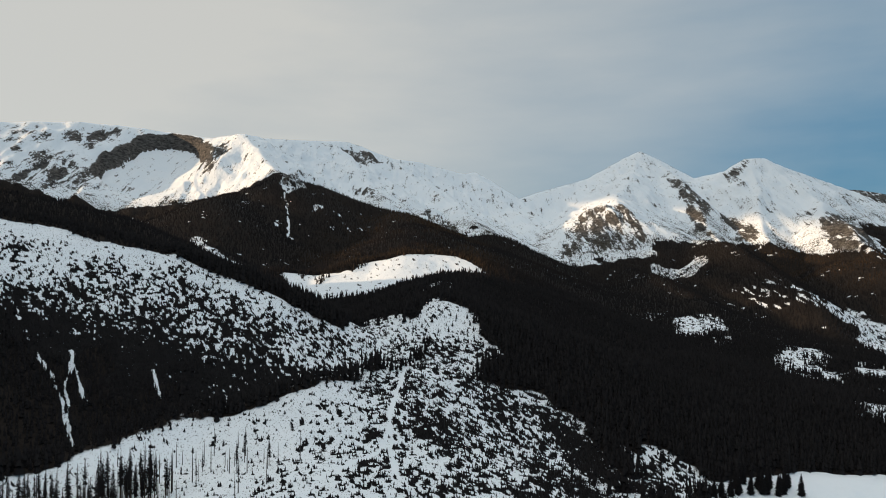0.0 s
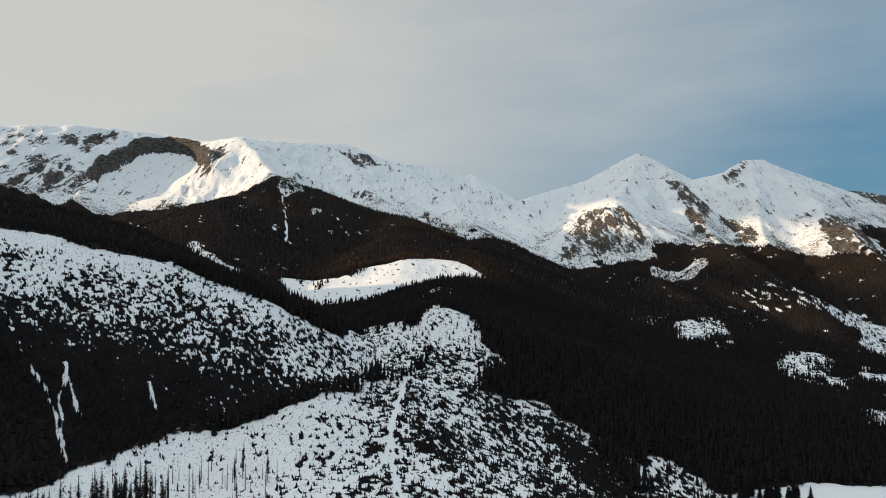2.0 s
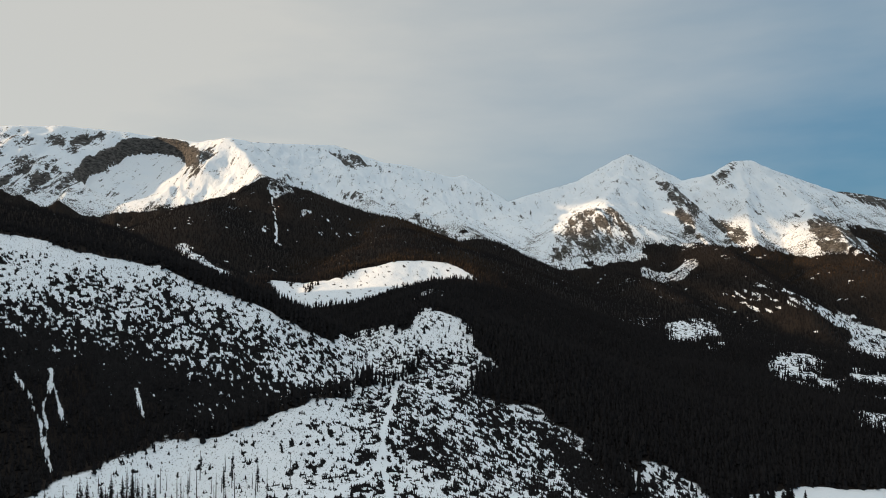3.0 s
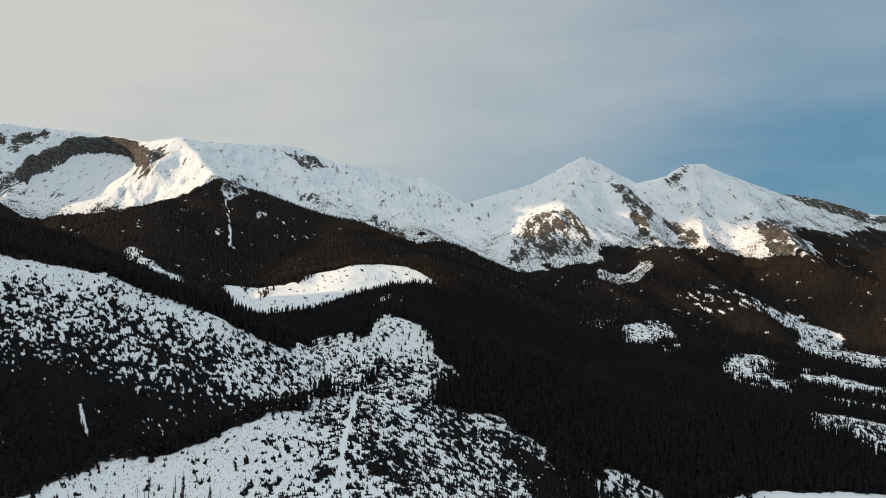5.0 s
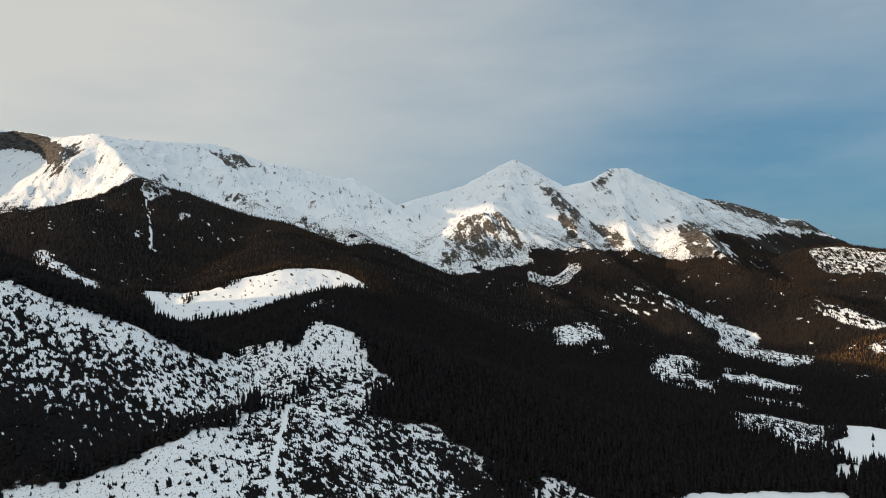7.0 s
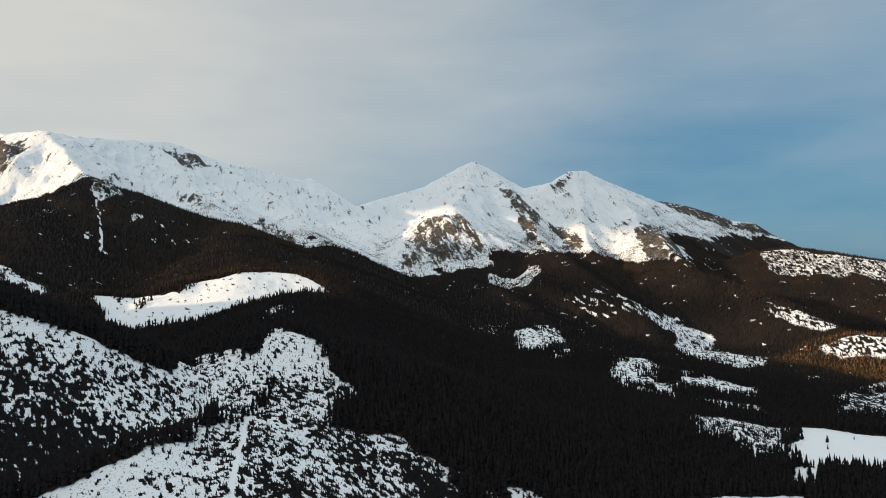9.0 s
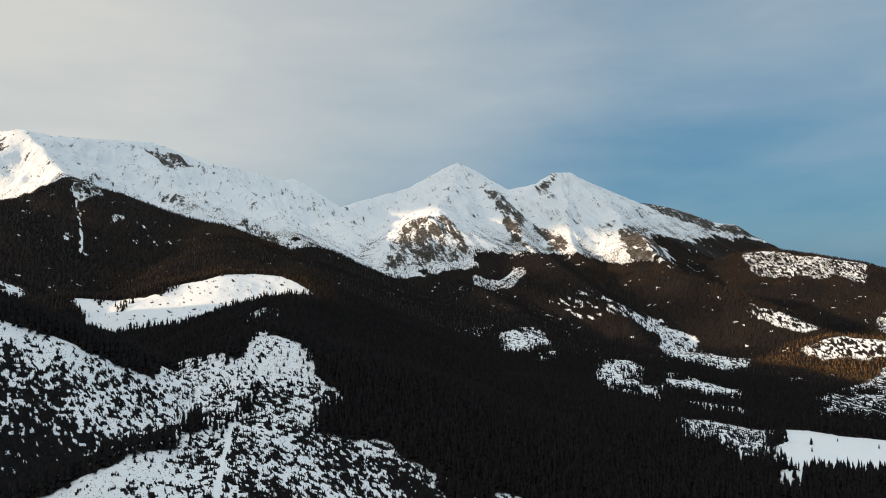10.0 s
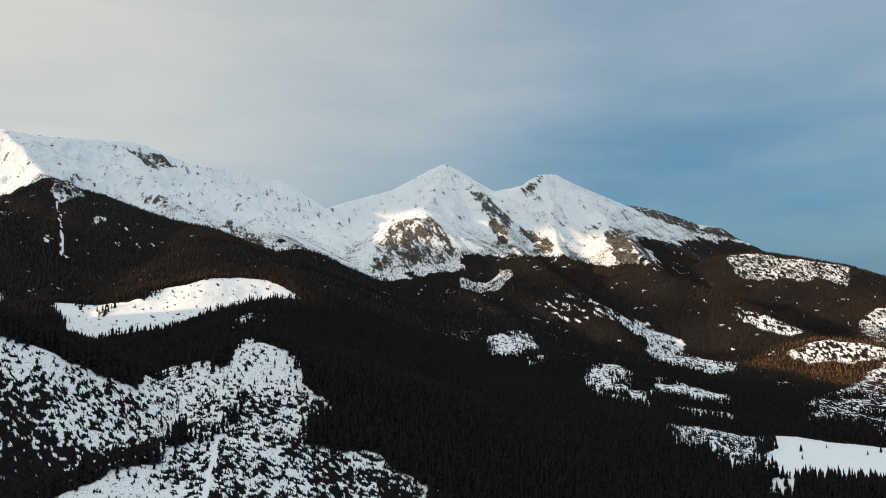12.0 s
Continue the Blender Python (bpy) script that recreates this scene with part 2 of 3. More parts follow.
# ---- what covers the land ----
# felled and open ground, as outlines in plan
CUTS = {
    "front_cut": [(-297, 428), (-292, 453), (-253, 526), (-218, 571), (-148, 591), (-112, 604), (-83, 632), (-59, 683), (-92, 774), (-104, 791), (-63, 816), (-35, 860), (-11, 930), (11, 905), (46, 876), (47, 821), (66, 777), (66, 761), (43, 746), (42, 700), (67, 698), (103, 696), (118, 669), (139, 656), (152, 642), (136, 628), (142, 594), (160, 535), (185, 440), (160, 380), (-200, 330)],
    "lower_flank": [(160, 615), (184, 628), (204, 614), (226, 596), (228, 520), (190, 480), (160, 540), (165, 589)],
    "ride": [(0, 1228), (28, 1200), (6, 1090), (-24, 1030), (-42, 1060), (-22, 1180)],
    "crag_gap": [(-545, 2300), (-490, 2320), (-455, 2230), (-490, 2160), (-525, 2190)],
    "ravine": [(-58, 705), (-88, 668), (-116, 630), (-152, 612), (-156, 640), (-112, 682), (-72, 735)],
    "saddle": [(-105, 792), (-86, 845), (-58, 839), (-28, 867), (-9, 947), (3, 889), (-17, 814), (-52, 751), (-84, 759)],
    "notch_cut": [(-130, 930), (-95, 935), (-40, 880), (-60, 800), (-50, 690), (-90, 650), (-150, 690), (-115, 790)],
    "left_cut": [(-531, 815), (-472, 832), (-405, 835), (-333, 830), (-259, 816), (-190, 809), (-145, 784), (-105, 786), (-90, 754), (-89, 650), (-115, 612), (-150, 597), (-195, 589), (-228, 571), (-258, 538), (-300, 550), (-340, 560), (-400, 575), (-450, 600), (-640, 680)],
    "lit_cut": [(-335, 1392), (-300, 1402), (-257, 1405), (-220, 1386), (-182, 1372), (-164, 1412), (-99, 1440), (-17, 1475), (32, 1458), (85, 1391), (19, 1375), (-47, 1310), (-98, 1262), (-149, 1250), (-233, 1245), (-260, 1250), (-300, 1322)],
    "west_patch": [(-597, 1658), (-503, 1500), (-446, 1476), (-430, 1400), (-480, 1420), (-552, 1543)],
    "strip": [(968, 1770), (1102, 1902), (1103, 1785), (1125, 1685), (1130, 1655), (1078, 1644), (1003, 1634), (969, 1653), (949, 1686)],
    "strip_low": [(992, 1618), (1103, 1655), (1043, 1482), (1105, 1435), (1037, 1348), (907, 1257), (896, 1325), (866, 1382), (930, 1528)],
    "terrace_cut": [(595, 1219), (674, 1324), (717, 1299), (698, 1214), (613, 1106), (642, 1085), (586, 993), (563, 1044), (539, 1082), (564, 1158)],
    "terrace_band": [(723, 1204), (738, 1177), (738, 1095), (777, 1053), (724, 989), (684, 1022), (657, 1060), (639, 1072)],
    "thin_cut": [(617, 980), (661, 964), (685, 944), (661, 900), (647, 921), (621, 938)],
    "lower_cut": [(527, 911), (544, 884), (584, 864), (616, 837), (654, 830), (529, 699), (491, 697), (498, 734), (513, 759), (485, 761), (479, 779), (501, 833)],
    "meadow": [(667, 833), (721, 794), (783, 767), (856, 711), (650, 654), (601, 657), (571, 663), (541, 671), (541, 698), (524, 690)],
    "low_meadow": [(228, 581), (266, 603), (330, 631), (372, 632), (412, 622), (470, 610), (440, 500), (250, 470), (210, 540)],
    "meadow_gap": [(522, 679), (540, 662), (501, 626), (474, 629)],
    "patch": [(467, 1395), (562, 1610), (632, 1684), (666, 1640), (603, 1474), (546, 1397), (490, 1386)],
    "small_patch": [(520, 1312), (542, 1360), (584, 1387), (556, 1329)],
    "high_patch": [(748, 2410), (770, 2375), (807, 2380), (854, 2378), (890, 2395), (890, 2330), (832, 2279), (784, 2331), (735, 2358)],
    "round_top": [(1192, 1382), (1236, 1368), (1275, 1330), (1292, 1266), (1306, 1212), (1267, 1190), (1220, 1230), (1185, 1300), (1183, 1346)],
    "round_foot": [(852, 970), (988, 1076), (1061, 1095), (1226, 1181), (1275, 1186), (1048, 920), (830, 807), (834, 827), (840, 878), (801, 902)],
    "brown_cut": [(1340, 1724), (1352, 1716), (1374, 1640), (1386, 1560), (1384, 1479), (1318, 1488), (1289, 1553), (1294, 1625), (1300, 1690)],
    "east_cut": [(2140, 2718), (2175, 2755), (2290, 2712), (2340, 2494), (2236, 2331), (2180, 2333), (2175, 2417), (2103, 2465), (2040, 2528), (2099, 2639)],
    "east_side": [(2356, 2516), (2388, 2450), (2418, 2329), (2243, 2170), (2256, 2266), (2268, 2362)],
    "far_cut": [(2151, 1992), (2217, 1989), (2290, 1940), (1740, 1546), (1760, 1653), (2075, 1980)],
}
# bare rock faces, in plan
FACES = {  # outline, and how bare the rock is
    "cliff_west": ([(-1498, 2843), (-1536, 2938), (-1491, 3018), (-1440, 3080), (-1423, 3002), (-1463, 2987), (-1431, 2804), (-1467, 2807)], 1.3),
    "layered_rock": ([(-1558, 2774), (-1577, 2844), (-1542, 2926), (-1500, 2834)], 1.1),
    "low_crag": ([(-1521, 2542), (-1541, 2655), (-1534, 2761), (-1486, 2675), (-1489, 2567)], 0.9),
    "plateau_lip": ([(-1660, 2568), (-1629, 2620), (-1592, 2596), (-1598, 2505)], 1.0),
    "chute_rocks": ([(-1473, 2577), (-1497, 2755), (-1413, 2651), (-1269, 2480), (-1330, 2509), (-1442, 2605)], 0.7),
    "arete_face": ([(-970, 2768), (-982, 2956), (-903, 2919), (-872, 2775), (-871, 2635), (-894, 2594), (-904, 2533), (-946, 2639), (-951, 2702)], 0.85),
    "west_slope": ([(-1586, 2454), (-1580, 2611), (-1486, 2675), (-1388, 2658), (-1226, 2509), (-1339, 2450), (-1499, 2322)], 0.62),
    "upper_slope": ([(-1732, 2694), (-1692, 2832), (-1610, 2852), (-1584, 2654), (-1681, 2616)], 0.5),
    "slit": ([(-559, 3651), (-447, 3729), (-295, 3766), (-419, 3495)], 1.0),
    "buttress_face": ([(537, 2869), (644, 3133), (683, 2964), (757, 3014), (821, 2974), (821, 2810), (800, 2644), (758, 2563), (684, 2525), (584, 2544), (490, 2601), (496, 2752)], 0.95),
    "buttress_foot": ([(454, 2705), (568, 2771), (586, 2554), (490, 2497), (381, 2278)], 0.85),
    "rib_face": ([(1264, 3818), (1302, 3745), (1370, 3601), (1319, 3312), (1217, 3169), (1212, 3048), (1159, 2841), (1139, 3104), (1177, 3315), (1214, 3394), (1216, 3521)], 1.0),
    "rib_low": ([(1319, 3312), (1413, 3322), (1410, 3077), (1381, 2913), (1319, 3076), (1347, 3201), (1321, 3232)], 0.95),
    "spur_face": ([(1664, 3015), (1809, 3146), (1903, 3154), (1846, 2903), (1592, 2475), (1540, 2560), (1570, 2758), (1642, 2968)], 1.0),
    "summit_rocks": ([(1546, 3710), (1628, 3792), (1715, 3794), (1609, 3651), (1560, 3415), (1544, 3532)], 0.8),
    "white_edge": ([(-86, 2860), (7, 2830), (57, 2669), (75, 2450), (-10, 2400), (-91, 2527)], 1.02),
    "white_edge_b": ([(-378, 2955), (-275, 2852), (-265, 2681), (-390, 2865)], 1.0),
    "crag": ([(-567, 2336), (-618, 2764), (-451, 2270), (-464, 2200), (-521, 2190)], 1.0),
    "far_face": ([(2200, 3880), (2458, 3660), (2702, 3490), (2760, 3380), (2640, 3380), (2400, 3560), (2250, 3700)], 1.35),
}
TRACK = [(-29, 733), (-37, 680), (-41, 630), (-45, 569), (-41, 548), (-50, 510), (-64, 493), (-74, 466), (-89, 455)]
TRACK_BRANCH = [(-41, 548), (-39, 514), (-30, 468), (-14, 442)]
GULLIES = [[(-369, 621), (-342, 597), (-325, 581), (-290, 531)], [(-346, 636), (-319, 584), (-302, 549)], [(-335, 620), (-318, 603), (-301, 582)], [(-268, 632), (-246, 604)], [(-524, 2221), (-490, 2110), (-454, 2011), (-432, 1900)]]


def inside(x, y, outline, margin=80.0):
    """Metres inside an outline (negative outside), for points near it; -margin elsewhere."""
    depth = np.full(x.shape, -margin)
    pts = np.array(outline, float)
    box = (x > pts[:, 0].min() - margin) & (x < pts[:, 0].max() + margin) & (y > pts[:, 1].min() - margin) & (y < pts[:, 1].max() + margin)
    px, py = x[box], y[box]
    near, odd = np.full(px.shape, 1e9), np.zeros(px.shape, bool)
    for (ax, ay), (bx, by) in zip(pts, np.roll(pts, -1, 0)):
        dx, dy = bx - ax, by - ay
        t = np.clip(((px - ax) * dx + (py - ay) * dy) / (dx * dx + dy * dy), 0, 1)
        near = np.minimum(near, np.hypot(px - ax - t * dx, py - ay - t * dy))
        if ay != by:
            odd ^= ((ay > py) != (by > py)) & (px < (bx - ax) * (py - ay) / (by - ay) + ax)
    depth[box] = np.clip(np.where(odd, near, -near), -margin, margin)
    return depth


def line_distance(x, y, line):
    near = np.full(x.shape, 1e9)
    for (ax, ay), (bx, by) in zip(line, line[1:]):
        dx, dy = bx - ax, by - ay
        t = np.clip(((x - ax) * dx + (y - ay) * dy) / (dx * dx + dy * dy), 0, 1)
        near = np.minimum(near, np.hypot(x - ax - t * dx, y - ay - t * dy))
    return near


def ramp(v, low, high):
    t = np.clip((v - low) / (high - low), 0, 1)
    return t * t * (3 - 2 * t)


def thicket(x, y, share, size, seed=131):
    """Clumps of young trees with clear gaps, over about the given share of the ground."""
    n = cloudy(x, y, size, 3, seed, 0.6)
    return ramp(n + (share - 0.5) * 0.85, -0.07, 0.07)


def cover(x, y, z):
    """Shares of wood, rock and young growth, each 0 to 1."""
    rough_edge = 26 * cloudy(x, y, 60, 4, 101, 0.65)
    foot = np.interp(x, [-100, 150, 500, 850, 1000, 1400, 1550, 1750, 1900], [95, 15, 28, 52, 95, 110, 50, 60, 195])
    timber = foot + (330 - foot) * (1 - ramp(y, 2290, 2480)) + 45 * cloudy(x, y, 200, 4, 111) + 45 * cloudy(x, y * 0.7, 38, 4, 115, 0.7)
    # trees climb the lower ends of two white spurs
    timber = timber + 150 * np.exp(-((x - 110) / 70) ** 2 - ((y - 2580) / 150) ** 2) + 170 * np.exp(-((x + 250) / 60) ** 2 - ((y - 2700) / 120) ** 2)
    timber = timber + 90 * np.exp(-((x - 850) / 65) ** 2 - ((y - 2550) / 90) ** 2)
    wood = ramp(timber - z, -25, 35)
    # rocky ground with thin wood on two spurs in the valley
    thin = np.maximum(np.exp(-((x - 860) / 75) ** 2 - ((y - 1890) / 130) ** 2), 0.9 * np.exp(-((x - 925) / 60) ** 2 - ((y - 1760) / 90) ** 2))
    thin = np.maximum(thin, 0.75 * np.exp(-((x - 505) / 45) ** 2 - ((y - 1640) / 120) ** 2))
    for cx, cy in ((-624, 2087), (-834, 2452), (-411, 2101)):
        thin = np.maximum(thin, 0.6 * np.exp(-((x - cx) / 45) ** 2 - ((y - cy) / 70) ** 2))
    broken = ramp(thin + 0.5 * cloudy(x, y, 60, 3, 125), 0.22, 0.6)
    gaps = ramp(cloudy(x, y * 0.14, 9, 3, 127, 0.7), 0.10, 0.26)
    wood = wood * (1 - broken * gaps * 0.6)
    wood = wood * (1 - 0.6 * ramp(cloudy(x, y, 30, 4, 129, 0.75), 0.40, 0.52) * ramp(np.hypot(x, y), 1250, 1500))
    young = np.zeros(x.shape)
    out = ramp(np.hypot(x, y), 750, 1000)
    for name, outline in CUTS.items():
        d = inside(x, y, outline) + {"thin_cut": 6, "small_patch": 6, "west_patch": 12, "high_patch": 12, "patch": 5, "brown_cut": -6}.get(name, 0)
        meadow = "meadow" in name
        wide = 0 if name in ("front_cut", "left_cut", "lit_cut", "saddle") else 9 * out
        opened = ramp(d + (0.25 if meadow else 0.7 if name == "front_cut" else 0.6) * rough_edge, -5 if meadow else -13 - wide, 5 if meadow else 13 + wide)
        if not meadow:
            opened = opened * (1 - 0.8 * ramp(cloudy(x, y * 0.6, 34, 4, 153, 0.7), 0.10, 0.42) * (name not in ("front_cut", "left_cut", "lit_cut")))
        if name == "front_cut":
            stripes = cloudy(x * 0.85 + y * 0.5, (y * 0.85 - x * 0.5) * 0.35, 24, 3, 137)
            beside = x - np.interp(y, [400, 474, 541, 598, 715, 800], [-90, -76, -64, -46, -29, -26])
            flank = ramp(beside, 150, 205) * ramp(850 - y, 0, 60)
            opened = opened * (1 - flank * (1 - ramp(d + 75 * stripes + 25 * cloudy(x, y, 12, 2, 139), 0, 36)))
        if name == "left_cut":
            top = crest_distance(x, y, "left_hill")
            grown = ramp(top + 55 * cloudy(x, y, 40, 3, 147) + 25 * cloudy(x, y * 0.4, 14, 2, 149), 178, 245) * ramp(-x, 170, 270)
            opened = opened * (1 - 0.5 * (1 - ramp(top + 8 * cloudy(x, y, 25, 3, 148), 8, 30)))
            wood = wood * (1 - opened * (1 - 0.75 * grown))
        else:
            wood = wood * (1 - opened)
        if name == "front_cut":
            share = 0.02 + 0.30 * ramp(beside, -66, -25) + 0.20 * ramp(beside, -4, 14) + 0.10 * ramp(beside, 60, 100) + 0.18 * ramp(beside, 100, 165)
            share = (share - 0.16 * ramp(575 - y, 0, 70)) * (1 - 0.9 * ramp(y, 775, 830)) + (0.30 + 0.3 * ramp(beside, 80, 130)) * stripes * ramp(beside, -20, 20) + 0.10 * cloudy(x, y, 40, 2, 136)
            dense = np.maximum(thicket(x * 0.75 + y * 0.25, y * 0.8 - x * 0.25, share, 3.1), 0.10)
            dense = dense * ramp(np.minimum(line_distance(x + 3 * cloudy(x, y, 30, 2, 7), y, TRACK), line_distance(x, y, TRACK_BRANCH) + 0.8) + 1.2 * cloudy(x, y, 9, 2, 17), 1.6, 3.4)
        elif name == "left_cut":
            streaks = cloudy(x + 0.35 * y, y * 0.3, 12, 3, 145)
            share = 0.13 + 0.46 * ramp(top, 35, 90) + 0.60 * ramp(top, 135, 195) - 0.32 * ramp(-x, 330, 420) * (1 - ramp(top, 165, 235))
            share = share - 0.22 * ramp(x, -190, -130) + 0.26 * cloudy(x, y, 48, 3, 143) + 0.22 * streaks
            dense = np.maximum(thicket(x, y * 0.8, share, 3.2, 132), 0.08)
        elif not meadow:
            share = {"lit_cut": -0.1, "ravine": 0.55, "round_top": 0.58, "round_foot": 0.66, "east_cut": 0.48, "east_side": 0.5, "brown_cut": 0.42, "far_cut": 0.3, "notch_cut": 0.15, "saddle": 0.10, "crag_gap": 0.40, "ride": 0.5, "lower_flank": 0.5, "lower_cut": 0.4}.get(name, 0.30)
            dense = np.maximum(thicket(x, y * 0.8, share, 3.2 if name in ("notch_cut", "saddle", "lower_flank", "lower_cut", "ravine") else 4.2, 133), 0.04)
        if not meadow:
            young = np.maximum(young, opened * dense)
    # a clump of trees left standing in the sunny clearing
    clump = ramp(19 - np.hypot(x + 238, (y - 1353) * 0.6) + 14 * cloudy(x, y, 20, 3, 163), 0, 14)
    clump = np.maximum(clump, ramp(16 - np.hypot(x + 168, (y - 1415) * 0.5) + 16 * cloudy(x, y, 16, 3, 164), 0, 12))
    clump = np.maximum(clump, ramp(12 - np.hypot(x + 288, (y - 1385) * 0.4) + 14 * cloudy(x, y, 14, 3, 165), 0, 12))
    wood = np.maximum(wood, 0.55 * clump)
    for line in GULLIES:
        chute = ramp(-line_distance(x + 7 * cloudy(x, y, 35, 3, 8), y, line) + (2.6 if line[0][1] > 1000 else 1.3) * cloudy(x, y, 18, 3, 18), *((-3.8, -0.9) if line[0][1] > 1000 else (-2.4, -0.6)))
        wood, young = wood * (1 - chute), young * (1 - chute)
    rock = np.zeros(x.shape)
    for name, (outline, bareness) in FACES.items():
        d = inside(x + 18 * cloudy(x, y, 90, 3, 161), y + 18 * cloudy(x, y, 90, 3, 171), outline)
        rock = np.maximum(rock, ramp(d, -10, 22) * bareness)
    rim = inside(x, y, CORRIE) + 9 * cloudy(x, y, 46, 3, 181)
    rock = np.maximum(rock, 1.75 * ramp(rim, -16, -2) * (1 - ramp(rim, 20, 30)) * ramp(y, 2600, 2700))
    rock = rock * (1 - ramp(rim, 26, 34))
    alp = ramp(np.hypot(x, y), 1900, 2300) * (1 - wood)
    scrub = ramp(timber + 230 - z, 0, 260) * alp * (1 - 0.92 * ramp(z, 330, 480))
    return wood, rock * (1 - wood), young, scrub, alp


def crest_distance(x, y, name):
    return line_distance(x, y, [p[:2] for p in CRESTS[name][0]])


# ---- materials ----
def material(name, rough=0.8, gloss=0.2):
    m = bpy.data.materials.new(name)
    m.use_nodes = True
    b = m.node_tree.nodes["Principled BSDF"]
    b.inputs["Roughness"].default_value = rough
    b.inputs["Specular IOR Level"].default_value = gloss
    return m, b


class Graph:
    """Short hand for a material's nodes."""

    def __init__(self, mat):
        self.nodes, self.links = mat.node_tree.nodes, mat.node_tree.links

    def put(self, slot, value):
        if isinstance(value, (int, float, tuple)):
            slot.default_value = value
        else:
            self.links.new(value, slot)

    def attribute(self, name):
        n = self.nodes.new("ShaderNodeAttribute")
        n.attribute_name = name
        return n.outputs["Fac"]

    def noise(self, scale, detail=4.0, rough=0.55, stretch=None, kind="FBM"):
        at = self.nodes.new("ShaderNodeTexCoord").outputs["Object"]
        if stretch:
            m = self.nodes.new("ShaderNodeMapping")
            m.inputs["Scale"].default_value = stretch
            self.links.new(at, m.inputs[0])
            at = m.outputs[0]
        n = self.nodes.new("ShaderNodeTexNoise")
        n.noise_type = kind
        n.inputs["Scale"].default_value, n.inputs["Detail"].default_value, n.inputs["Roughness"].default_value = scale, detail, rough
        self.links.new(at, n.inputs["Vector"])
        return n.outputs[0]

    def math(self, op, a, b=0.0, clamp=False):
        n = self.nodes.new("ShaderNodeMath")
        n.operation, n.use_clamp = op, clamp
        self.put(n.inputs[0], a)
        self.put(n.inputs[1], b)
        return n.outputs[0]

    def span(self, v, low, high):
        n = self.nodes.new("ShaderNodeMapRange")
        n.interpolation_type = "SMOOTHSTEP"
        self.put(n.inputs["Value"], v)
        n.inputs["From Min"].default_value, n.inputs["From Max"].default_value = low, high
        return n.outputs[0]

    def mix(self, f, a, b):
        n = self.nodes.new("ShaderNodeMix")
        n.data_type = "RGBA"
        self.put(n.inputs["Factor"], f)
        self.put(n.inputs["A"], a)
        self.put(n.inputs["B"], b)
        return n.outputs["Result"]

    def bump(self, height, distance, strength=1.0):
        n = self.nodes.new("ShaderNodeBump")
        n.inputs["Strength"].default_value, n.inputs["Distance"].default_value = strength, distance
        self.put(n.inputs["Height"], height)
        return n.outputs[0]


ground_mat, b = material("snow_rock_and_forest_floor", 0.8, 0.05)
g = Graph(ground_mat)
wood_a, rock_a, young_a, scrub_a, alp_a = (g.attribute(n) for n in ("wood", "rock", "young", "scrub", "alp"))
steep = g.math("SUBTRACT", 1.0, g.nodes.new("ShaderNodeSeparateXYZ").outputs["Z"])
geo_n = g.nodes.new("ShaderNodeNewGeometry")
sep = [n for n in g.nodes if n.bl_idname == "ShaderNodeSeparateXYZ"][0]
g.links.new(geo_n.outputs["Normal"], sep.inputs[0])
coarse, fine, grain = g.noise(0.012, 6), g.noise(0.07, 6, 0.65), g.noise(0.5, 3, 0.6)
strata = g.noise(0.055, 8, 0.78, (0.8, 0.8, 2.4))
snow_c = g.mix(coarse, (0.72, 0.785, 0.855, 1), (0.82, 0.85, 0.885, 1))
rock_c = g.mix(g.span(strata, 0.36, 0.64), (0.018, 0.018, 0.019, 1), (0.135, 0.127, 0.117, 1))
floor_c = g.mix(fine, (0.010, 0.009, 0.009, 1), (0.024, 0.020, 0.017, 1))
twig_c = (0.012, 0.012, 0.013, 1)
# rock comes through on steep ground and on the named faces
medium = g.noise(0.075, 7, 0.75)
ribs = g.noise(0.020, 8, 0.7, (1.0, 0.45, 0.35))
streaks = g.noise(0.060, 5, 0.7, (1.0, 0.20, 0.16))
bare = g.math("ADD", g.math("MULTIPLY", rock_a, 0.36), g.math("MULTIPLY", g.math("MULTIPLY", g.span(steep, 0.16, 0.46), alp_a), g.math("ADD", 0.10, g.math("MULTIPLY", rock_a, 0.32))))
ledges = g.noise(0.045, 6, 0.7, (0.45, 0.45, 2.6))
bare = g.math("ADD", bare, g.math("MULTIPLY", g.span(rock_a, 1.02, 1.25), g.math("MULTIPLY", g.math("SUBTRACT", ledges, 0.5), 1.3)))
for layer, weight in ((g.noise(0.22, 4, 0.7, (1.0, 0.5, 0.4)), 0.7), (ribs, 1.0), (medium, 0.8), (streaks, 1.7), (coarse, 0.5)):
    bare = g.math("ADD", bare, g.math("MULTIPLY", g.math("SUBTRACT", layer, 0.5), weight))
bare = g.math("MULTIPLY", g.span(bare, 0.24, 0.30), alp_a)
# dwarf pine and boulders as small dark specks
speck = g.math("ADD", g.math("ADD", -0.01, g.math("MULTIPLY", scrub_a, 0.17)), g.math("MULTIPLY", g.math("SUBTRACT", coarse, 0.5), 0.45))
speck = g.math("ADD", speck, g.math("MULTIPLY", g.math("SUBTRACT", ribs, 0.5), 0.35))
speck = g.math("MULTIPLY", g.span(g.math("ADD", speck, g.noise(0.13, 4, 0.8)), 0.665, 0.70), alp_a)
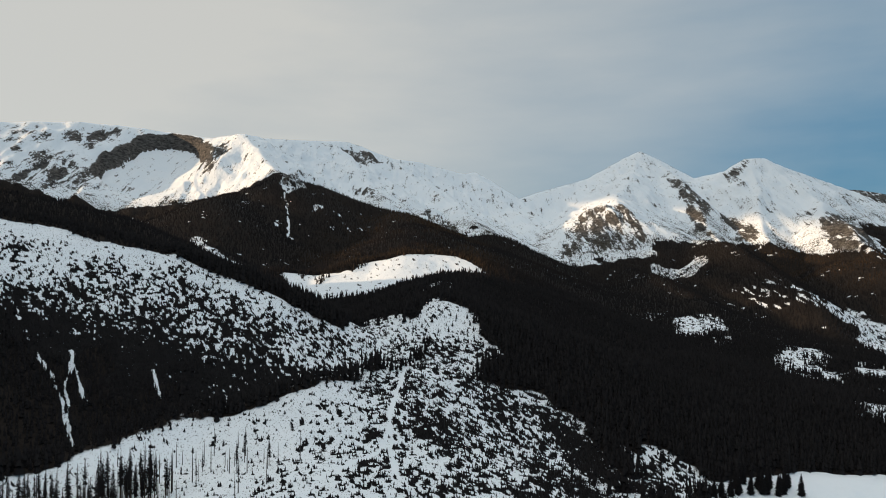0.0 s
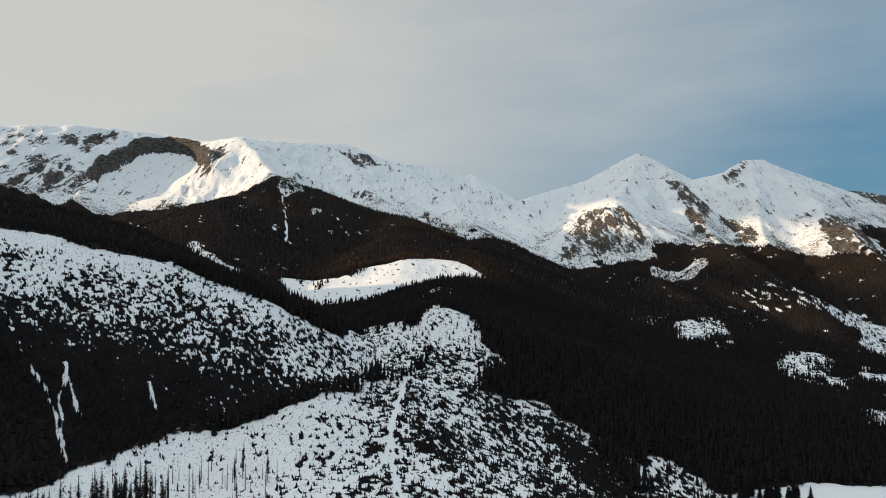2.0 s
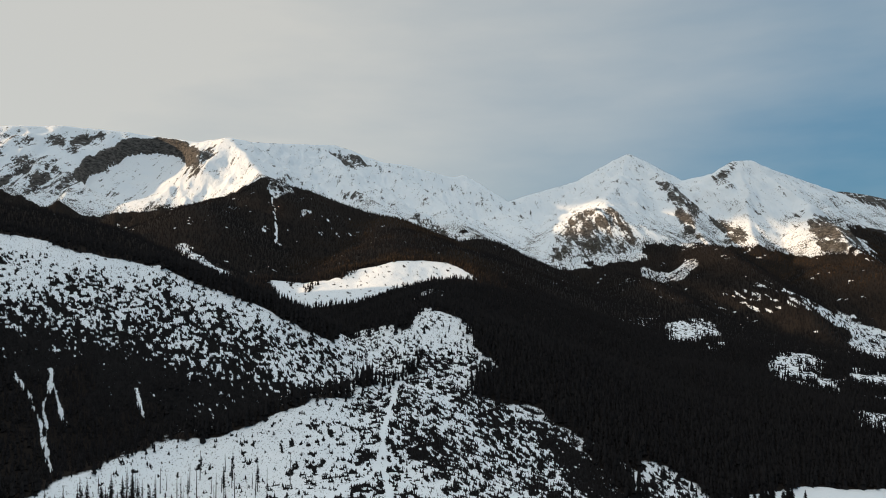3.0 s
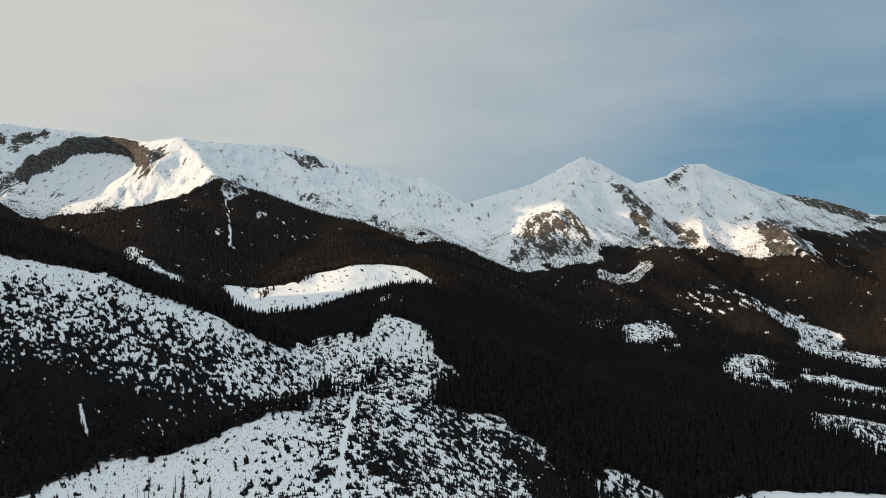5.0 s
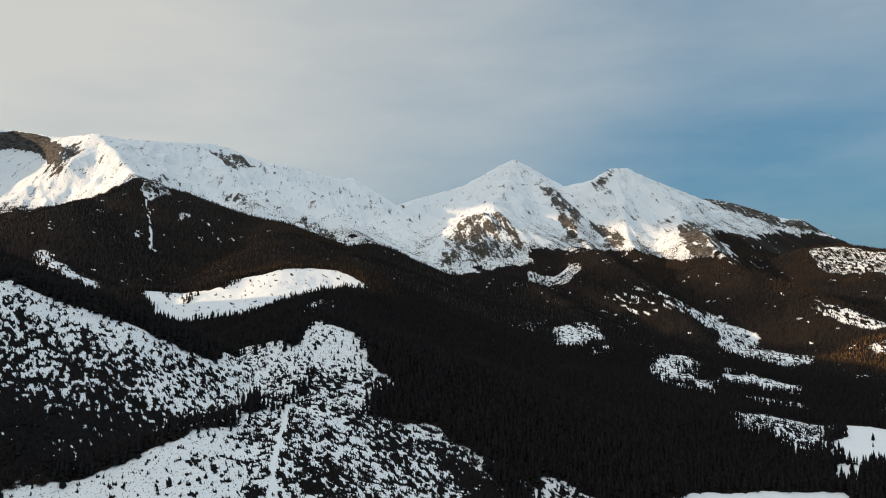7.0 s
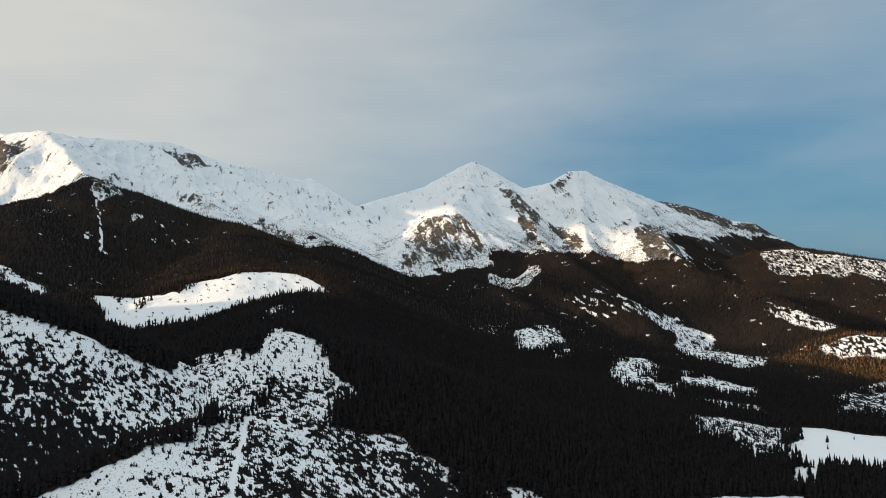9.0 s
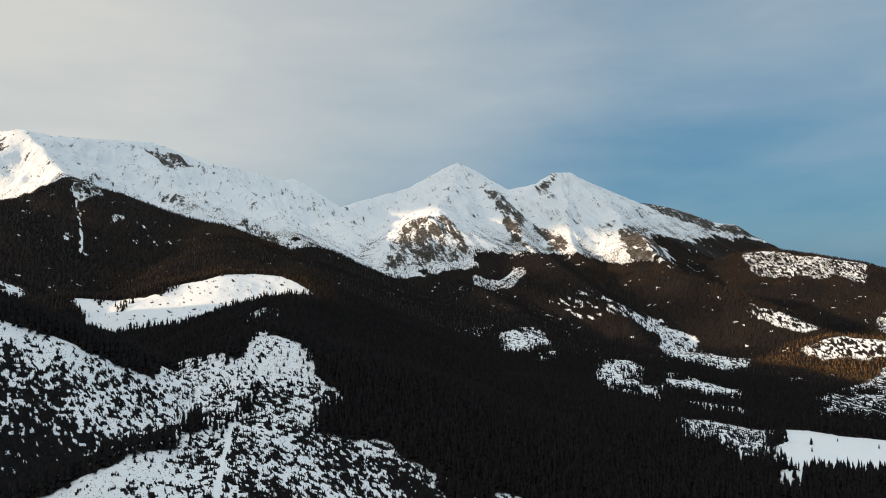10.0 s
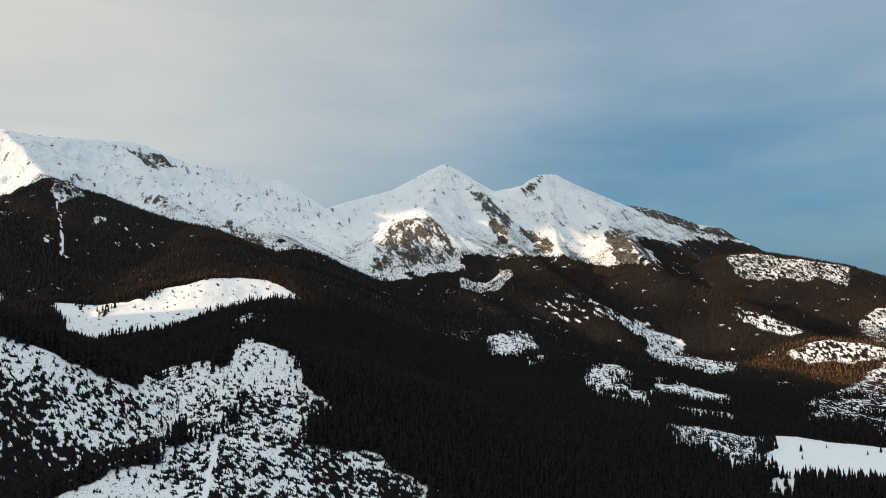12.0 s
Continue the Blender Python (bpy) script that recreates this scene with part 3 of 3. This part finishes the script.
# brush and stumps in the felled ground; nearly all ground under thickets painted dark
clump = g.math("MULTIPLY", g.math("SUBTRACT", young_a, 0.5), 0.38)
twig = g.math("MULTIPLY", g.span(g.math("ADD", clump, g.noise(0.29, 5, 0.72)), 0.505, 0.525), g.span(young_a, 0.02, 0.10))
stumps = g.span(g.math("ADD", g.math("MULTIPLY", young_a, 0.12), g.noise(0.75, 3, 0.65)), 0.625, 0.66)
twig = g.math("MAXIMUM", twig, g.math("MULTIPLY", stumps, g.span(young_a, 0.02, 0.06)))
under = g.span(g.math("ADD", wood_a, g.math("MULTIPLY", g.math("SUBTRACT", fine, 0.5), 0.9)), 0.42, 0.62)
c = g.mix(bare, snow_c, rock_c)
c = g.mix(speck, c, (0.035, 0.033, 0.024, 1))
c = g.mix(twig, c, twig_c)
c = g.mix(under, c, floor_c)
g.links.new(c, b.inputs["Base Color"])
relief = g.math("ADD", g.math("MULTIPLY", fine, 1.5), g.math("MULTIPLY", grain, 0.3))
relief = g.math("ADD", relief, g.math("MULTIPLY", g.math("MULTIPLY", ribs, 15.0), alp_a))
g.links.new(g.bump(relief, 1.0, 0.9), b.inputs["Normal"])

# ---- the ground ----
turns = np.radians(np.concatenate([np.arange(-180, -44, 3.0), np.arange(-44, 62, 0.125), np.arange(62, 180, 3.0)]))
reach = np.concatenate([[0.0], np.arange(40, 280, 24), np.geomspace(280, 4950, 620), np.linspace(5300, 9000, 6)])
AZ, RR = np.meshgrid(turns, reach)
GX, GY = RR * np.sin(AZ), RR * np.cos(AZ)
GZ, GD = land(GX, GY)


def sheet(name, X, Y, Z, mat):
    rows, cols = X.shape
    verts = np.stack([X, Y, Z], -1).reshape(-1, 3)
    i, j = np.meshgrid(np.arange(rows - 1), np.arange(cols), indexing="ij")
    k = (j + 1) % cols
    quads = np.stack([i * cols + j, i * cols + k, (i + 1) * cols + k, (i + 1) * cols + j], -1).reshape(-1, 4)[:, ::-1]
    return raw_mesh(name, verts, quads, mat)


def raw_mesh(name, verts, faces, mat, smooth=True):
    size = faces.shape[1]
    mesh = bpy.data.meshes.new(name)
    mesh.vertices.add(len(verts))
    mesh.vertices.foreach_set("co", np.ascontiguousarray(verts, np.float32).ravel())
    mesh.loops.add(faces.size)
    mesh.loops.foreach_set("vertex_index", np.ascontiguousarray(faces, np.int32).ravel())
    mesh.polygons.add(len(faces))
    mesh.polygons.foreach_set("loop_start", np.arange(0, faces.size, size, dtype=np.int32))
    mesh.update(calc_edges=True)
    if smooth:
        mesh.shade_smooth()
    mesh.materials.append(mat)
    return mesh


ground_mesh = sheet("ground", GX, GY, GZ, ground_mat)
for key, share in zip(("wood", "rock", "young", "scrub", "alp"), cover(GX, GY, GZ)):
    ground_mesh.attributes.new(key, "FLOAT", "POINT").data.foreach_set("value", share.ravel().astype(np.float32))
ground = tagged(new("ground", ground_mesh), "snow-covered valley floor, wooded hills and rocky mountain range", "ground", kind="structure")

# cloud shapes added out of view, to keep sun off peaks and mid slopes
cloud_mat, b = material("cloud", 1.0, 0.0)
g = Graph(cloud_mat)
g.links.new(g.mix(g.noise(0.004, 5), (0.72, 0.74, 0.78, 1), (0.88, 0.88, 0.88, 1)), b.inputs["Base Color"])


def unseen_shade_cloud(x, y, z, wide, long, high, base, tilt, seed):
    """A long billowing cloud with a flatter underside, about (x, y, z), that blocks the sun."""
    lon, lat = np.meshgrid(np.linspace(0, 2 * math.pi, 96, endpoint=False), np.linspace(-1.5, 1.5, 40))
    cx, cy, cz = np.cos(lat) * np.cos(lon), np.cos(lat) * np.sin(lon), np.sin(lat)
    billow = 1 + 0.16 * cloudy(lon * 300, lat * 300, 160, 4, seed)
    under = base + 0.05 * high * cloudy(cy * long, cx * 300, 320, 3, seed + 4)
    mesh = sheet("unseen_shade_cloud", x + wide * cx * billow, y + long * cy * billow, np.maximum(under, z + high * cz * billow) + tilt * long * cy, cloud_mat)
    return tagged(new("unseen_shade_cloud", mesh), "pale grey cloud added out of view to shade the slopes", "cloud", kind="structure")


unseen_shade_cloud(-4200, 1500, 1700, 170, 1750, 600, 1208, 0.0, 301)
unseen_shade_cloud(-4200, 120, 843, 90, 560, 42, 790, 0.06, 311)
unseen_shade_cloud(-4200, 700, 918, 90, 200, 64, 840, 0.0, 321)

# ---- trees ----
needle_mat, b = material("spruce_needles_larch_and_sun_tone", 0.9, 0.0)
g = Graph(needle_mat)
isle = g.nodes.new("ShaderNodeNewGeometry").outputs["Random Per Island"]
dark = g.mix(isle, (0.0150, 0.0145, 0.0155, 1), (0.020, 0.019, 0.0195, 1))
# brown stands for bare larch and for warm sunlight, put into the colour
brown = g.mix(isle, (0.019, 0.0155, 0.012, 1), (0.058, 0.041, 0.027, 1))
stands = g.span(g.noise(0.0045, 5, 0.65), 0.42, 0.60)
at = g.nodes.new("ShaderNodeSeparateXYZ")
g.links.new(g.nodes.new("ShaderNodeTexCoord").outputs["Object"], at.inputs[0])
# keeps the brown on sunlit hills and the shaded slopes dark
upland = g.math("MULTIPLY", g.span(at.outputs["Z"], -120.0, 0.0), g.math("MULTIPLY", g.span(at.outputs["Y"], 1300.0, 1450.0), 0.9))
east = g.math("MULTIPLY", g.span(at.outputs["X"], 1060.0, 1280.0), 0.85)
between = g.math("MULTIPLY", g.span(at.outputs["X"], 60.0, 240.0), g.span(at.outputs["X"], 1230.0, 1080.0))
upland = g.math("MULTIPLY", upland, g.span(at.outputs["X"], -430.0, -260.0))
upland = g.math("MULTIPLY", upland, g.math("SUBTRACT", 1.0, g.math("MULTIPLY", between, 0.85)))
leaf = g.mix(g.math("MULTIPLY", stands, g.math("MAXIMUM", upland, east)), dark, brown)
# warm gold of the sun on the round hill's trees, put into the colour
sunny_hill = g.math("MULTIPLY", g.span(at.outputs["X"], 1050.0, 1150.0), g.span(at.outputs["Y"], 1450.0, 1380.0))
sunny_hill = g.math("MULTIPLY", sunny_hill, g.span(g.noise(0.008, 4, 0.6), 0.28, 0.45))
sun_gold = g.mix(isle, (0.03, 0.02, 0.012, 1), (0.16, 0.10, 0.045, 1))
g.links.new(g.mix(sunny_hill, leaf, sun_gold), b.inputs["Base Color"])
bark_mat, b = material("spruce_bark", 0.9, 0.1)
g = Graph(bark_mat)
g.links.new(g.mix(g.noise(1.5, 4, 0.6, (1, 1, 0.3)), (0.018, 0.014, 0.011, 1), (0.06, 0.048, 0.038, 1)), b.inputs["Base Color"])
dead_mat, b = material("weathered_dead_wood", 0.9, 0.1)
g = Graph(dead_mat)
g.links.new(g.mix(g.noise(1.2, 4, 0.6, (1, 1, 0.3)), (0.02, 0.018, 0.016, 1), (0.07, 0.064, 0.058, 1)), b.inputs["Base Color"])

rng = np.random.default_rng(12)


def cone_tree(sides, tiers, seed):
    """A small conifer, 1 high: stacked ragged cones."""
    r = np.random.default_rng(seed)
    verts, faces = [], []
    for k in range(tiers):
        low = 0.06 + 0.80 * k / tiers
        high = min(1.0, low + 1.25 / tiers) if k < tiers - 1 else 1.0
        wide = 0.14 * (1 - k / tiers) ** 0.8 + 0.02
        n = len(verts)
        for s in range(sides):
            a = 2 * math.pi * (s + 0.5 * k + r.uniform(-0.25, 0.25)) / sides
            w = wide * r.uniform(0.6, 1.35)
            verts.append((w * math.cos(a), w * math.sin(a), low + r.uniform(-0.10, 0.08)))
        verts.append((r.uniform(-0.01, 0.01), r.uniform(-0.01, 0.01), high))
        faces += [(n + s, n + (s + 1) % sides, n + sides) for s in range(sides)]
    return np.array(verts), np.array(faces)


def many(name, x, y, heights, shapes, mat, widen=1.0):
    """One mesh of small conifers that stand on the ground at (x, y)."""
    z = land(x, y)[0]
    pick = rng.integers(0, len(shapes), len(x))
    turn, fat = rng.uniform(0, 6.283, len(x)), rng.uniform(0.8, 1.25, len(x)) * widen
    V, F, start = [], [], 0
    for k, (verts, faces) in enumerate(shapes):
        m = pick == k
        c, s, h = np.cos(turn[m])[:, None], np.sin(turn[m])[:, None], heights[m][:, None]
        w = h * fat[m][:, None]
        vx = x[m][:, None] + w * (verts[:, 0] * c - verts[:, 1] * s)
        vy = y[m][:, None] + w * (verts[:, 0] * s + verts[:, 1] * c)
        vz = z[m][:, None] + h * verts[:, 2]
        V.append(np.stack([vx, vy, vz], -1).reshape(-1, 3))
        F.append((faces[None] + (np.arange(m.sum()) * len(verts))[:, None, None] + start).reshape(-1, 3))
        start += m.sum() * len(verts)
    return raw_mesh(name, np.concatenate(V), np.concatenate(F), mat, smooth=False)


def scatter(near, far, step, left=-46.0, right=64.0):
    """Uneven points over a ring sector of the land."""
    n = int(2 * far / step)
    i, j = np.meshgrid(np.arange(-n // 2, n // 2), np.arange(-n // 8, n // 2), indexing="ij")
    x = (i + rng.uniform(-0.48, 0.48, i.shape)).ravel() * step
    y = (j + rng.uniform(-0.48, 0.48, i.shape)).ravel() * step
    r, a = np.hypot(x, y), np.degrees(np.arctan2(x, y))
    keep = (r > near) & (r < far) & (a > left) & (a < right)
    return x[keep], y[keep]


# skyline angle from near the camera's path; trees hidden behind it are left out
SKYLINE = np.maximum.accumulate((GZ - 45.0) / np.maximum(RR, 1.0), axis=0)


def seen_from_camera(x, y, z, height=18.0):
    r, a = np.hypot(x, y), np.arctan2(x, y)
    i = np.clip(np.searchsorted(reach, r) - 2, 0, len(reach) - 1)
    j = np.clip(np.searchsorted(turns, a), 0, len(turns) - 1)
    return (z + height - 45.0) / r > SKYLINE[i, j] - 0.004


FOREST = [  # from, to, spacing, sides, tiers, name, label
    (250, 900, 4.2, 5, 3, "near_spruce_forest", "dense dark spruce forest on the near valley slopes"),
    (900, 1500, 4.8, 5, 2, "spruce_forest", "dense dark spruce forest on the lower hills"),
    (1500, 3750, 7.4, 4, 2, "far_spruce_forest", "brown-green spruce forest below the snowy mountain range"),
]
for near, far, step, sides, tiers, name, label in FOREST:
    x, y = scatter(near, far, step)
    z = land(x, y)[0]
    wood = cover(x, y, z)[0]
    keep = (rng.uniform(0.08, 1.0, len(x)) < wood * 1.08) & seen_from_camera(x, y, z)
    x, y = x[keep], y[keep]
    tall = rng.triangular(*((6, 13, 21) if far <= 900 else (5, 10, 17) if far <= 1500 else (4, 8, 13)), len(x)) * (1 + 0.15 * cloudy(x, y, 120, 3, 201)) * np.interp(z[keep], [60, 300], [1, 0.65])
    tall = tall * (1 - 0.3 * ramp(150 - crest_distance(x, y, "left_wood"), 0, 80))
    tall = tall * (1 - 0.4 * ramp(120 - np.hypot(x + 310, y - 570), 0, 40))
    mesh = many(name, x, y, tall, [cone_tree(sides, tiers, s) for s in range(6)], needle_mat, 1.0 if near < 1500 else 1.4)
    tagged(new(name, mesh), label, "forest", kind="stuff")

# young spruces on the felled slopes
for name, label, near, far, step, size in (
    ("young_spruce_growth", "scattered young dark spruces on snowy felled slopes", 300, 1000, 1.9, (1.2, 3.4)),
    ("far_young_growth", "scattered small conifers on distant snowy clearings", 1000, 2600, 6.0, (1.5, 5.0)),
):
    x, y = scatter(near, far, step)
    z = land(x, y)[0]
    young = cover(x, y, z)[2]
    keep = rng.uniform(0, 1, len(x)) < young * (0.85 if near < 900 else 0.6)
    x, y = x[keep], y[keep]
    mesh = many(name, x, y, rng.uniform(*size, len(x)) * (0.45 + 0.65 * young[keep]), [cone_tree(5, 2, 40 + s) for s in range(5)], needle_mat, 1.6 if near < 900 else 1.2)
    tagged(new(name, mesh), label, "young trees", kind="stuff")
# dwarf pine above the forest
x, y = scatter(1900, 4300, 7.0)
z = land(x, y)[0]
scrub = cover(x, y, z)[3]
keep = (rng.uniform(0, 1, len(x)) < scrub * (0.12 + 1.3 * ramp(cloudy(x, y, 70, 3, 211), 0.02, 0.38))) & seen_from_camera(x, y, z)
x, y = x[keep], y[keep]
mesh = many("dwarf_pine", x, y, rng.uniform(1.6, 4.6, len(x)), [cone_tree(4, 1, 60 + s) for s in range(5)], needle_mat, 2.0)
tagged(new("dwarf_pine", mesh), "scattered dark dwarf pines on the snowy mountain flanks", "scrub", kind="stuff")
# ---- single trees ----
def part(name, bm, mat, parent, label=""):
    mesh = bpy.data.meshes.new(name)
    bm.to_mesh(mesh)
    bm.free()
    mesh.materials.append(mat)
    ob = new(name, mesh)
    ob.parent = parent
    return tagged(ob, label)


def tapered(bm, line, sides=7):
    """A limb along points (x, y, z, radius)."""
    rings = []
    for x, y, z, r in line:
        rings.append([bm.verts.new((x + r * math.cos(2 * math.pi * k / sides), y + r * math.sin(2 * math.pi * k / sides), z)) for k in range(sides)])
    for low, high in zip(rings, rings[1:]):
        for k in range(sides):
            bm.faces.new((low[k], low[(k + 1) % sides], high[(k + 1) % sides], high[k]))
    bm.faces.new(rings[-1])


def spruce(height, bare, spread, seed, gaps=0.1):
    """A spruce: tapered trunk and whorls of drooping ragged boughs from the given share of its height."""
    r = random.Random(seed)
    root = new("spruce_tree")
    bm = bmesh.new()
    tapered(bm, [(0, 0, -1.5, 0.016 * height + 0.05), (r.uniform(-.1, .1), r.uniform(-.1, .1), height * 0.5, 0.009 * height + 0.03), (0, 0, height * 0.98, 0.02)])
    part("trunk", bm, bark_mat, root, "straight dark bark trunk")
    bm = bmesh.new()
    z = height * bare
    while z < height * 0.985:
        share = (z / height - bare) / (1 - bare)
        length = spread * (1 - share) ** 0.75 * (0.55 + 0.45 * min(1.0, share * 5 + 0.3)) + 0.15
        count = 9 if share < 0.6 else 6
        start = r.uniform(0, 6.28)
        for k in range(count):
            if r.random() < gaps:
                continue
            a = start + 6.283 * k / count + r.uniform(-0.25, 0.25)
            l = length * r.uniform(0.6, 1.15)
            c, s = math.cos(a), math.sin(a)
            wide = l * r.uniform(0.22, 0.34)
            drop = l * r.uniform(0.25, 0.5)
            spine = [(0.06, 0.08 * l), (0.55, -0.35 * drop), (1.0, -drop)]
            rows = []
            for (f, dz), w in zip(spine, (0.35, 1.0, 0.12)):
                px, py, pz = c * l * f, s * l * f, z + dz
                sag = 0.45 * wide * w
                rows.append([bm.verts.new((px - s * wide * w, py + c * wide * w, pz - sag)), bm.verts.new((px, py, pz + 0.03)), bm.verts.new((px + s * wide * w, py - c * wide * w, pz - sag))])
            for low, high in zip(rows, rows[1:]):
                bm.faces.new((low[0], low[1], high[1], high[0]))
                bm.faces.new((low[1], low[2], high[2], high[1]))
        z += max(0.25, height * r.uniform(0.022, 0.036) * (1.15 - 0.5 * share))
    tapered(bm, [(0, 0, height * 0.93, 0.12), (0, 0, height * 1.01, 0.01)], 5)
    part("crown", bm, needle_mat, root)
    return root


def snag(height, seed):
    """A dead spruce: bare leaning pole with broken stubs of branches."""
    r = random.Random(seed)
    root = new("dead_tree")
    bm = bmesh.new()
    lx, ly = r.uniform(-0.05, 0.05) * height, r.uniform(-0.05, 0.05) * height
    tapered(bm, [(0, 0, -1.2, 0.36), (lx * 0.5, ly * 0.5, height * 0.5, 0.27), (lx, ly, height, 0.10)])
    part("trunk", bm, dead_mat, root, "bare grey dead trunk")
    bm = bmesh.new()
    for k in range(16):
        f = r.uniform(0.3, 0.97)
        a, l = r.uniform(0, 6.28), r.uniform(0.5, 1.9) * (1.2 - f)
        x, y, z = lx * f, ly * f, height * f
        tip = (x + l * math.cos(a), y + l * math.sin(a), z - 0.25 * l)
        side = Vector((-math.sin(a), math.cos(a), 0)) * 0.06
        base = [bm.verts.new(Vector((x, y, z)) + side), bm.verts.new(Vector((x, y, z)) - side), bm.verts.new((x, y, z + 0.12)), bm.verts.new(tip)]
        for i, j in ((0, 1), (1, 2), (2, 0)):
            bm.faces.new((base[i], base[j], base[3]))
    tagged(part("branch_stubs", bm, dead_mat, root), kind="stuff")
    return root


def stand(kinds, x, y, scale, turn, label, category, group):
    z = float(land(np.array([x]), np.array([y]))[0][0])
    ob = copy_thing(kinds, pose(x, y, z, 0, 0, turn))
    ob.scale = (scale, scale, scale)
    return tagged(ob, label, category, group)


pick = random.Random(5)
slim = [spruce(27, bare, spread, s, gaps) for s, bare, spread, gaps in ((1, 0.30, 2.9, 0.30), (2, 0.40, 2.3, 0.42), (3, 0.22, 2.6, 0.36), (9, 0.48, 1.8, 0.5))]
full = [spruce(20, 0.05, 4.4, s, 0.05) for s in (4, 5, 6)]
small = [spruce(9, 0.04, 1.9, s, 0.08) for s in (7, 8)]
poles = [snag(h, s) for h, s in ((19, 11), (23, 12), (14, 13))]
patterns = slim + full + small + poles


def in_outline(outline, count, gap):
    """Random places inside an outline, at least gap apart."""
    xs, ys = [p[0] for p in outline], [p[1] for p in outline]
    found, tries = [], 0
    while len(found) < count and tries < count * 60:
        tries += 1
        p = (pick.uniform(min(xs), max(xs)), pick.uniform(min(ys), max(ys)))
        if inside(np.array([p[0]]), np.array([p[1]]), outline)[0] > 0 and all(math.dist(p, q) > gap for q in found):
            found.append(p)
    return found


OLD_STAND = [(-252, 450), (-232, 478), (-205, 490), (-190, 480), (-178, 455), (-190, 428), (-250, 395), (-285, 405)]
for x, y in in_outline(OLD_STAND, 105, 2.4):
    stand(pick.choice(slim), x, y, pick.uniform(0.7, 1.15), pick.uniform(0, 360), "tall slim dark spruce with bare lower trunk", "spruce tree", "old trees on the brow")
for x, y in in_outline([(-178, 500), (-150, 520), (-120, 500), (-130, 440), (-185, 430)], 9, 6.0):
    stand(pick.choice(slim), x, y, pick.uniform(0.55, 0.85), pick.uniform(0, 360), "thin sparse spruce standing alone in a snowy felled slope", "spruce tree", "old trees on the brow")
for x, y in in_outline([(-280, 440), (-225, 520), (-150, 540), (-95, 510), (-110, 430), (-220, 400)], 58, 3.6):
    stand(pick.choice(poles), x, y, pick.uniform(0.6, 1.15), pick.uniform(0, 360), "bare grey dead spruce pole on a snowy slope", "dead tree", "dead poles on the felled slope")
for x, y in in_outline([(-104, 778), (-77, 788), (-62, 690), (-84, 668), (-95, 700)], 24, 3.6):
    stand(pick.choice(slim), x, y, pick.uniform(0.3, 0.46), pick.uniform(0, 360), "slim dark spruce in a narrow snowy hollow", "spruce tree", "spruces in the hollow")
for x, y in in_outline([(-55, 672), (-34, 730), (-20, 790), (-12, 790), (-24, 720), (-45, 665)], 34, 3.0):
    stand(pick.choice(small), x, y, pick.uniform(0.6, 1.3), pick.uniform(0, 360), "dark young spruce beside a snowy track", "spruce tree", "young spruces along the track")
for x, y in ((299, 575), (297, 594), (287, 584), (270, 570), (264, 575), (258, 588), (237, 558), (222, 546), (214, 541), (280, 590), (274, 583), (245, 573), (228, 560), (283, 576), (277, 571), (268, 580), (262, 568), (291, 589), (250, 566), (241, 566), (232, 553)):
    stand(pick.choice(full), x + pick.uniform(-3, 3), y + pick.uniform(-3, 3), pick.uniform(0.7, 1.05), pick.uniform(0, 360), "dark full-crowned spruce at the edge of a snowy meadow", "spruce tree", "meadow edge spruces")
for x, y in in_outline([(470, 655), (520, 690), (545, 640), (620, 640), (700, 610), (690, 580), (560, 600), (480, 620)], 46, 4.0):
    stand(pick.choice(full), x, y, pick.uniform(0.38, 0.75), pick.uniform(0, 360), "dark spruce in the row along the open meadow", "spruce tree", "meadow edge spruces")
for x, y, s in ((611, 728, 0.3), (640, 760, 0.48), (645, 764, 0.38), (717, 735, 0.3), (749, 745, 0.45), (690, 770, 0.24)):
    stand(pick.choice(full), x, y, s, pick.uniform(0, 360), "lone dark spruce in a snowy meadow", "spruce tree", "lone meadow spruces")
for x, y in in_outline([(-40, 840), (20, 895), (46, 840), (47, 790), (-10, 790)], 22, 7.0):
    stand(pick.choice(small), x, y, pick.uniform(0.4, 1.0), pick.uniform(0, 360), "small dark spruce on the snowy knoll", "spruce tree", "knoll spruces")
for ob in patterns:
    for child in list(ob.children):
        bpy.data.objects.remove(child)
    bpy.data.objects.remove(ob)
